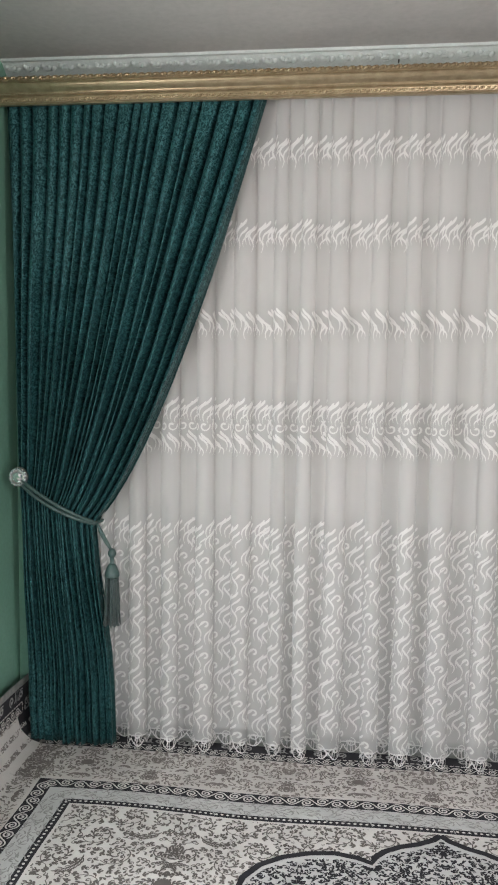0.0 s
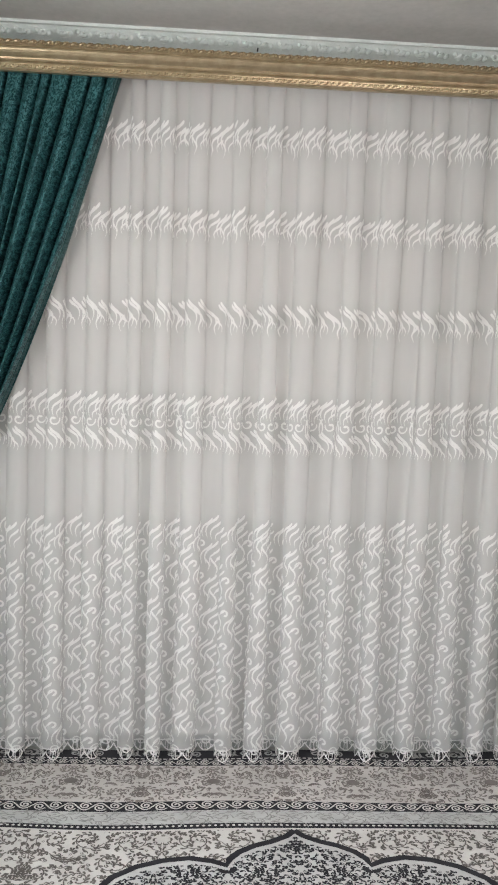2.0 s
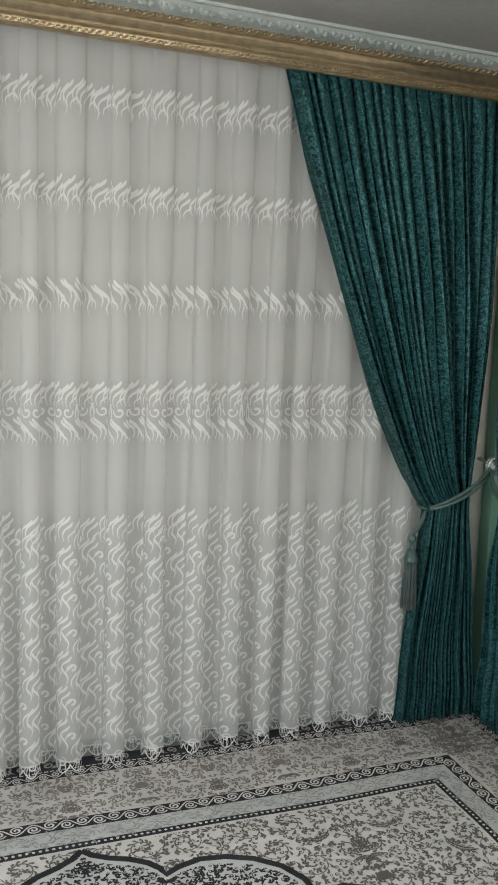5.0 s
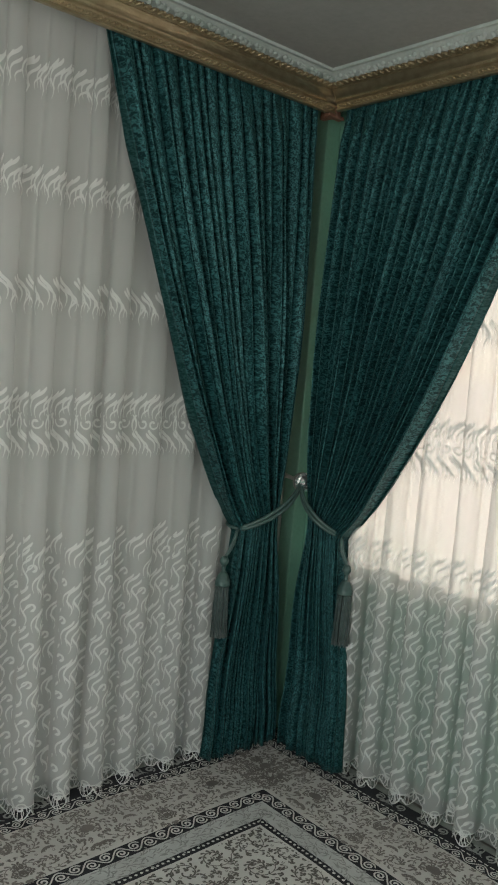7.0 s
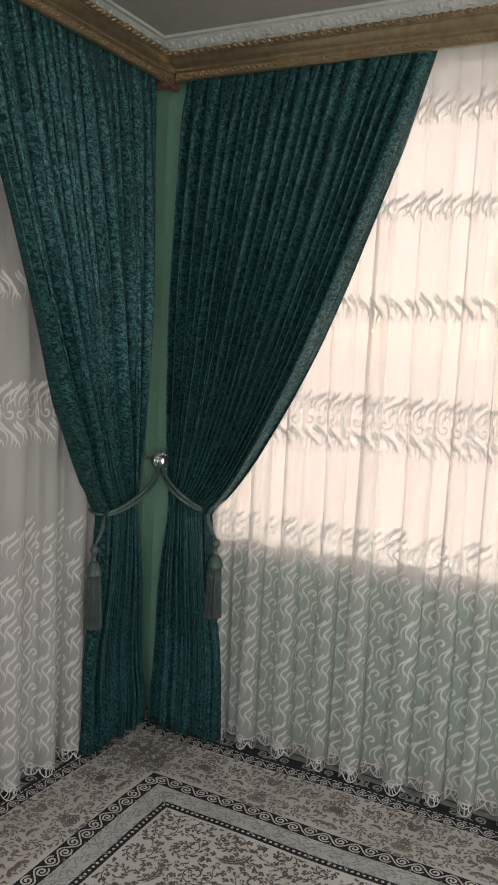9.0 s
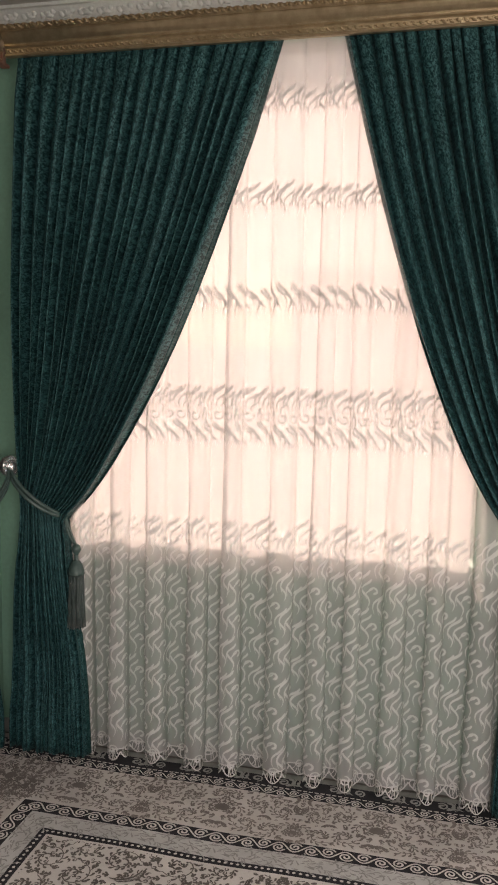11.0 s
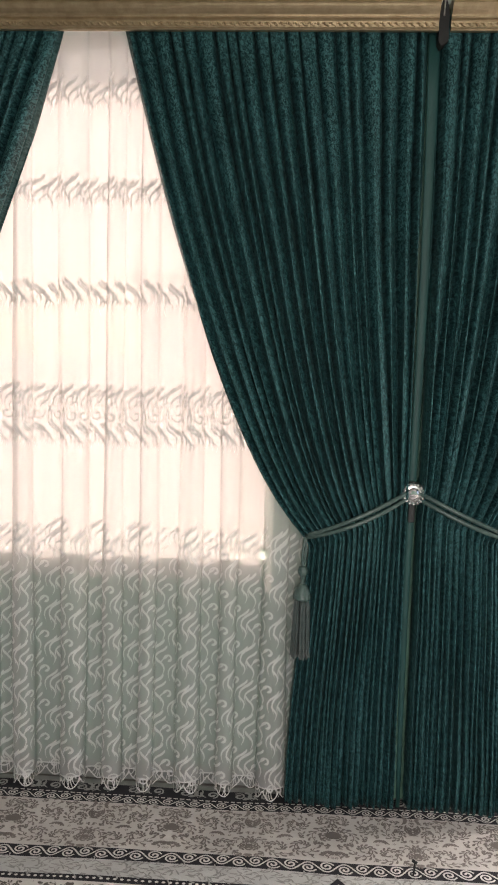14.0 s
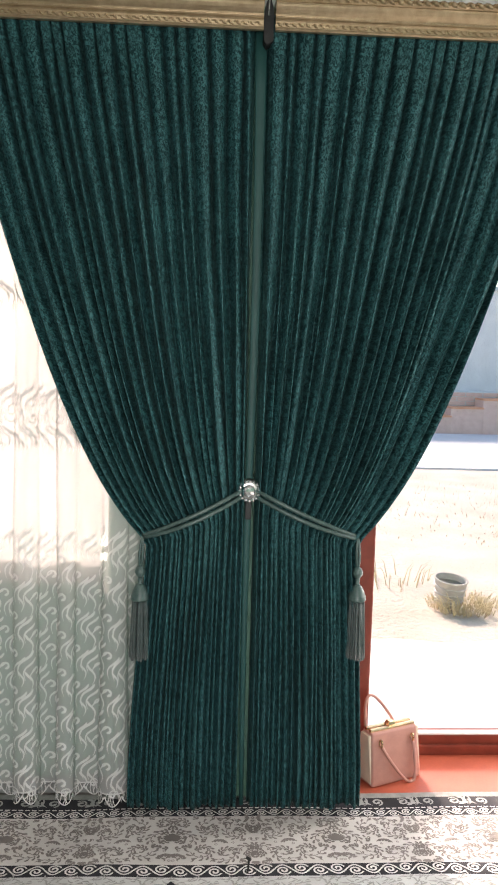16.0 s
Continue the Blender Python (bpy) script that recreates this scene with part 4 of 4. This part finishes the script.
TOP_LEAF = several(lump(0.013, 0.012, 0.0085, (0, 0.150, 2.893), 0.6), lump(0.008, 0.011, 0.005, (0.012, 0.150, 2.897), -0.4), lump(0.006, 0.009, 0.004, (-0.009, 0.150, 2.886), 0.2))
LOW_LEAF = several(lump(0.009, 0.006, 0.005, (0, 0.108, 2.820), 0.7), lump(0.006, 0.005, 0.003, (0.009, 0.108, 2.824), -0.6), lump(0.004, 0.004, 0.003, (-0.008, 0.108, 2.815), 0.0))
SHELL = several(lump(0.026, 0.010, 0.013, (0, 0.008, 2.986), 0.35), lump(0.012, 0.011, 0.016, (0.024, 0.006, 2.984), -0.5), lump(0.012, 0.010, 0.012, (-0.022, 0.014, 2.990), 0.8),
                lump(0.009, 0.014, 0.006, (0.003, 0.012, 2.987), 0.3), lump(0.018, 0.008, 0.006, (0.006, -0.006, 2.974), 0.1))
for pel, place, lo, hi in ((pelmet_a, on_a, WW + 0.02, -0.085), (pelmet_b, on_b, -2.495, -0.155), (pelmet_c, on_b, -5.6, -2.54)):
    relief_run("leaf_band", place, lo, hi, 0.030, TOP_LEAF, GOLD, pel, "carved leaf band")
    relief_run("bead_band", place, lo, hi, 0.024, LOW_LEAF, GOLD, pel, "carved bead band")
for nm, place, lo, hi in (("north", on_a, WW, 0.0), ("east", on_b, -5.6, 0.0)):
    relief_run("crown_relief_" + nm, place, lo, hi, 0.078, SHELL, PLASTER, None)
    tagged(bpy.data.objects["crown_relief_" + nm], "raised plaster shells on the crown moulding", kind="structure")
# raw mitre end at the corner, and a black blade as the dark gap above the pier
part("raw_end", box((-0.074, -0.118, 2.795), (-0.048, -0.020, 2.893), 0.004), RAW_WOOD, pelmet_a, "bare reddish wood end")
part("end_lip", box((-0.120, -0.122, 2.786), (-0.030, -0.090, 2.799), 0.003), RAW_WOOD, pelmet_a, "bare reddish wood lip")
BLACK = simple("black_iron_and_gap", (0.008, 0.010, 0.010), (0.016, 0.018, 0.018), 0.7, scale=40)
hook = tagged(empty("joint_gap_blade", (-0.10, -2.517, 2.80)), "black pointed blade standing in for the dark gap between two pelmets", "hook")
hp = [(-0.016, -0.03), (-0.017, 0.05), (-0.013, 0.082), (-0.004, 0.108), (0.0, 0.125), (0.004, 0.108), (0.013, 0.082), (0.017, 0.05), (0.016, -0.03), (0.006, -0.045)]
hb = bmesh.new()
face = hb.faces.new([hb.verts.new((0, a, b)) for a, b in hp])
ext = bmesh.ops.extrude_face_region(hb, geom=[face])
bmesh.ops.translate(hb, vec=(0.05, 0, 0), verts=[e for e in ext["geom"] if isinstance(e, bmesh.types.BMVert)])
bmesh.ops.recalc_face_normals(hb, faces=hb.faces)
part("blade", hb, BLACK, hook, "black blade")
v, f = tube([(-0.004, 0.002, 0.05), (-0.007, 0.001, 0.09), (-0.004, -0.002, 0.13)], 0.003)
piece("pin", mesh_of(v, f, SILVER), hook, "bright metal pin")
nail = tagged(new("nail", mesh_of(*tube([(-2.20, -0.02, 2.955), (-2.20, -0.045, 2.957)], 0.003), BLACK)), "small dark nail in the plaster crown", "nail")
peg_v, peg_f = join_sets([tube([(-0.428, -2.50, 0.004), (-0.430, -2.503, 0.040), (-0.428, -2.503, 0.052)], 0.0035), tube([(-0.432, -2.51, 0.052), (-0.424, -2.495, 0.056)], 0.005)])
tagged(new("rug_pin", mesh_of(peg_v, peg_f, BLACK)), "small dark pin standing in the rug", "pin")

# ---- windows ----
GLASS, gn, gl, gp = material("clear_glass")
gp.inputs["Base Color"].default_value = (0.95, 0.97, 0.96, 1)
gp.inputs["Roughness"].default_value, gp.inputs["IOR"].default_value, gp.inputs["Transmission Weight"].default_value = 0.02, 1.05, 1.0
WHITE_PVC = simple("white_pvc", (0.70, 0.70, 0.69), (0.78, 0.78, 0.77), 0.35, scale=6)


def framed(name, x, y0, y1, z0, z1, w, mat, label, mullions=()):
    """A window or door frame round a pane in the east wall."""
    thing = tagged(empty(name, (x, (y0 + y1) / 2, z0)), label, kind="structure")
    off = Vector(thing.location)

    def bar(nm, lo, hi):
        return part(nm, box(Vector(lo) - off, Vector(hi) - off, 0.006), mat, thing)
    bar("jamb", (x, y0, z0), (x + 0.07, y0 + w, z1))
    bar("jamb", (x, y1 - w, z0), (x + 0.07, y1, z1))
    bar("bottom_rail", (x, y0 + w, z0), (x + 0.07, y1 - w, z0 + w))
    bar("top_rail", (x, y0 + w, z1 - w), (x + 0.07, y1 - w, z1))
    for m in mullions:
        bar("mullion", (x, m - w / 2, z0 + w), (x + 0.07, m + w / 2, z1 - w))
    pane = part("pane", box(Vector((x + 0.03, y0 + w, z0 + w)) - off, Vector((x + 0.036, y1 - w, z1 - w)) - off), GLASS, thing)
    pane.visible_shadow = False
    return thing


framed("window_1", 0.28, -1.97, -0.20, 0.915, 2.985, 0.022, WHITE_PVC, "white framed window behind the sheer curtain")
door = framed("door_1", 0.40, -4.70, -2.98, 0.0, 2.62, 0.085, RED_FRAME, "mahogany-red framed glazed door to the yard", (-3.95,))
part("reveal_panel", box((-0.275, 0.92, 0.0), (0.0, 0.939, 2.60)), RED_FRAME, door, "red panel lining the recess")
part("side_post", box((-0.01, 0.780, 0.0), (0.08, 0.919, 2.60), 0.006), RED_FRAME, door)
part("rail_step", box((-0.018, -0.78, 0.0), (0.0, 0.78, 0.045), 0.005), RED_FRAME, door)
part("gasket", box((-0.004, -0.775, 0.086), (0.028, 0.775, 0.094), 0.001), WHITE_PVC, door, "pale gasket")
structure("door_sill", box((0.07, -4.70, -0.13), (0.62, -2.90, -0.0005)), RED_SLAB, "red painted slab in the door's recess")
# sill of the added south opening, out of view
framed_s = tagged(part("fill_opening_sill", box((-2.3, WS - 0.16, 0.85), (-0.3, WS - 0.10, 0.88), 0.005), WHITE_PVC), "white sill of the added unseen opening behind", kind="structure")

# ---- handbag ----
PINK = simple("dusty_pink_leather", (0.42, 0.20, 0.16), (0.50, 0.25, 0.20), 0.42, scale=20, fine=250, relief=0.15)
CREAM = simple("cream_leather", (0.60, 0.50, 0.38), (0.68, 0.58, 0.45), 0.45, scale=20, fine=250, relief=0.15)
BRASS = simple("pale_gold_metal", (0.70, 0.52, 0.30), (0.80, 0.62, 0.38), 0.25, scale=40, metal=1.0)
bag = tagged(empty("handbag", (0.215, -3.115, 0.0)), "dusty pink leather handbag with gold clasp on the red slab", "handbag")
bag.rotation_euler, bag.scale = (0, 0, radians(24)), (1.1, 1.15, 0.90)


def bag_shell(w0, w1, d0, d1, z0, z1, bevel):
    bm = box((-1, -1, 0), (1, 1, 1))
    for vv in bm.verts:
        top = vv.co.z > 0.5
        vv.co = Vector((vv.co.x * (d1 if top else d0) / 2, vv.co.y * (w1 if top else w0) / 2, z1 if top else z0))
    bmesh.ops.bevel(bm, geom=bm.edges[:], offset=bevel, segments=3, affect="EDGES", profile=0.6)
    return bm


part("body", bag_shell(0.215, 0.195, 0.115, 0.060, 0.0, 0.235, 0.010), PINK, bag, "dusty pink leather body", True)
for sgn in (1, -1):
    gus = bag_shell(0.012, 0.012, 0.100, 0.050, 0.012, 0.225, 0.004)
    bmesh.ops.translate(gus, vec=(0, sgn * 0.103, 0), verts=gus.verts)
    part("side_gusset", gus, CREAM, bag, "cream leather side")
for sgn in (1, -1):
    part("top_bar", box((sgn * 0.013 - 0.008, -0.096, 0.232), (sgn * 0.013 + 0.008, 0.096, 0.246), 0.004), BRASS, bag, "gold frame bar")
part("clasp", bag_shell(0.034, 0.022, 0.030, 0.022, 0.244, 0.264, 0.004), BRASS, bag, "gold clasp")
for sgn, lift_ in ((-1, -1), (1, 1)):
    pts = []
    for t in np.linspace(-1, 1, 25):
        h = math.cos(t * math.pi / 2) ** 0.8
        pts.append(Vector((sgn * (0.044 + (0.032 if lift_ < 0 else 0.02) * h), t * 0.068 + (0.045 if lift_ > 0 else -0.050) * h, 0.185 + (0.175 * h if lift_ > 0 else -0.185 * h))))
    v, f = tube(pts, 0.0062, 8)
    piece("handle", mesh_of(v, f, PINK), bag, "rolled leather handle")
    for e in (-0.068, 0.068):
        ringv, ringf = tube([Vector((sgn * 0.045 + 0.008 * sgn * math.cos(a), e, 0.190 + 0.017 * math.sin(a))) for a in np.linspace(0, 2 * math.pi, 13)], 0.0036, 6)
        piece("ring", mesh_of(ringv, ringf, BRASS), bag, "gold ring")

# ---- yard ----
CONCRETE = simple("sunlit_concrete", (0.68, 0.67, 0.65), (0.78, 0.77, 0.75), 0.85, scale=1.2, fine=40)
DIRT = simple("dry_earth", (0.54, 0.455, 0.375), (0.69, 0.605, 0.52), 0.95, scale=1.6, fine=22, relief=0.8, depth=0.03)
BRICK = simple("pale_brick", (0.66, 0.46, 0.38), (0.76, 0.56, 0.48), 0.85, scale=7)
ORANGE = simple("orange_step_tile", (0.68, 0.32, 0.17), (0.76, 0.40, 0.24), 0.7, scale=4)
DUSTY = simple("dusty_iron", (0.40, 0.37, 0.34), (0.60, 0.56, 0.51), 0.8, scale=14)
STRAW = simple("dry_straw", (0.62, 0.50, 0.30), (0.76, 0.64, 0.43), 0.9, scale=30)
DARK_GLASS = simple("dim_pane", (0.10, 0.12, 0.13), (0.20, 0.22, 0.24), 0.15, scale=3)

nx, ny = 70, 70
gx = np.concatenate([np.linspace(0.58, 30, 55), np.geomspace(34, 900, 15)])
gy = np.concatenate([-np.geomspace(900, 44, 12), np.linspace(-40, 20, 46), np.geomspace(24, 900, 12)])
gv = [(a, b, -0.14 + 0.02 * noise.noise((a * 0.7, b * 0.7, 0.3)) * (4 < a < 11)) for b in gy for a in gx]
tagged(new("ground", mesh_of(gv, grid_faces(len(gx), len(gy)), DIRT)), "dry pale earth of the yard", kind="structure")
pv = []
for b in np.linspace(-14, 6, 400):
    e = 2.16 + 0.10 * noise.noise((0.3, b * 0.9, 0)) + 0.07 * noise.noise((1.7, b * 3.1, 0)) + 0.03 * noise.noise((4.1, b * 11, 0))
    pv += [(0.58, b, -0.10), (e, b, -0.104), (e + 0.03, b, -0.118), (e + 0.06, b, -0.16)]
tagged(new("pavement", mesh_of(pv, grid_faces(4, 400), CONCRETE)), "sun-bleached concrete paving along the house", kind="structure")
structure("path", box((11.2, -40, -0.16), (18.6, 14, -0.105), 0.01), CONCRETE, "sun-bleached concrete path across the yard")

house = tagged(empty("house", (23.0, -9, -0.14)), "whitewashed single-storey house across the yard", "house")
part("wall", box((0.0, -16, 0.0), (6, 12, 4.3), 0.02), WHITE_WALL, house)
part("roof", box((-0.1, -16.5, 4.3), (6.5, 12.5, 4.45), 0.05), PLASTER, house)
for wy in (-9.0, -0.8, 3.6, 8.4):
    win = part("window", box((-0.03, wy - 0.75, 2.2), (0.01, wy + 0.75, 3.75), 0.01), WHITE_PVC, house, "white window frame")
    for k, (a, b) in enumerate(((-0.68, -0.04), (0.04, 0.68))):
        for lo_z, hi_z in ((2.27, 3.22), (3.29, 3.68)):
            part("pane", box((-0.045, wy + a, lo_z), (-0.028, wy + b, hi_z)), DARK_GLASS, win, "dim glass pane")
steps = tagged(empty("steps", (18.9, -8.2, -0.14)), "orange tiled steps rising along the brick terrace", "steps")
for k in range(5):
    part("step", box((0.0, 0.9 - 0.9 * (k + 1), 0.0), (0.75, 0.9 - 0.9 * k, 0.24 * (k + 1) - 0.02), 0.01), BRICK, steps)
    part("step_top", box((-0.04, 0.88 - 0.9 * (k + 1), 0.24 * (k + 1) - 0.02), (0.75, 0.9 - 0.9 * k, 0.24 * (k + 1) + 0.03), 0.01), ORANGE, steps, "orange tile")
terrace = tagged(empty("terrace_wall", (19.7, -9, -0.14)), "low pale brick terrace wall before the house", "wall")
part("core", box((0.02, -14, 0.0), (1.28, 10, 1.14)), PLASTER, terrace)
brick_me = bpy.data.meshes.new("brick")
bb = box((0, -0.235, -0.055), (0.04, 0.235, 0.055), 0.008)
bb.to_mesh(brick_me)
bb.free()
brick_me.materials.append(BRICK)
for j in range(9):
    for i in range(22):
        ob = piece("brick", brick_me, terrace)
        ob.location = (-0.005, -5.0 + i * 0.5 + (0.25 if j % 2 else 0), 0.07 + j * 0.125)

bucket = tagged(empty("bucket", (3.02, -4.22, -0.13)), "old black metal bucket in the dry yard", "bucket")
v, f = lathe([(0.10, 0.0), (0.115, 0.02), (0.135, 0.24), (0.143, 0.245), (0.143, 0.255), (0.130, 0.255), (0.128, 0.24), (0.105, 0.03)], 22)
piece("shell", mesh_of(v, f, DUSTY), bucket)
for z in (0.07, 0.13, 0.19):
    v, f = lathe([(0.112 + 0.09 * z, z - 0.008), (0.122 + 0.09 * z, z), (0.112 + 0.09 * z, z + 0.008)], 22)
    piece("hoop", mesh_of(v, f, SILVER), bucket, "worn metal hoop")
bucket.scale = (0.9, 0.9, 0.85)
bucket.rotation_euler = (radians(4), radians(-7), 0)


def dry_clump(name, at, radius, height, count, seed, label):
    rng = random.Random(seed)
    verts, faces = [], []
    for _ in range(count):
        a, r = rng.uniform(0, 2 * math.pi), radius * math.sqrt(rng.random())
        h, lean = height * rng.uniform(0.3, 1), rng.uniform(-0.6, 0.6)
        base = Vector((r * math.cos(a), r * math.sin(a), 0))
        d = Vector((math.cos(a + lean), math.sin(a + lean), 0)) * h * rng.uniform(0.2, 0.9)
        v, f = tube([base, base + d * 0.4 + Vector((0, 0, h * 0.6)), base + d + Vector((0, 0, h * rng.uniform(0.5, 1)))], 0.004, 4, (1, 0.8, 0.3))
        k = len(verts)
        verts += v
        faces += [tuple(q + k for q in g) for g in f]
    return tagged(piece(name, mesh_of([p + Vector(at) for p in verts], faces, STRAW)), label, "weeds", kind="stuff")


dry_clump("dry_weeds", (3.02, -4.36, -0.13), 0.30, 0.07, 380, 4, "dry yellow weeds beside the old bucket")
dry_clump("dry_sprigs", (3.65, -4.0, -0.14), 0.30, 0.26, 22, 6, "thin dry sprigs in the bare earth")
dry_clump("dry_stubble", (7.2, -5.9, -0.14), 2.4, 0.05, 520, 9, "short dry stubble on the bare earth")
dry_clump("dry_straw", (2.86, -4.30, -0.13), 0.20, 0.15, 120, 12, "pale dry straw heaped against the old bucket")
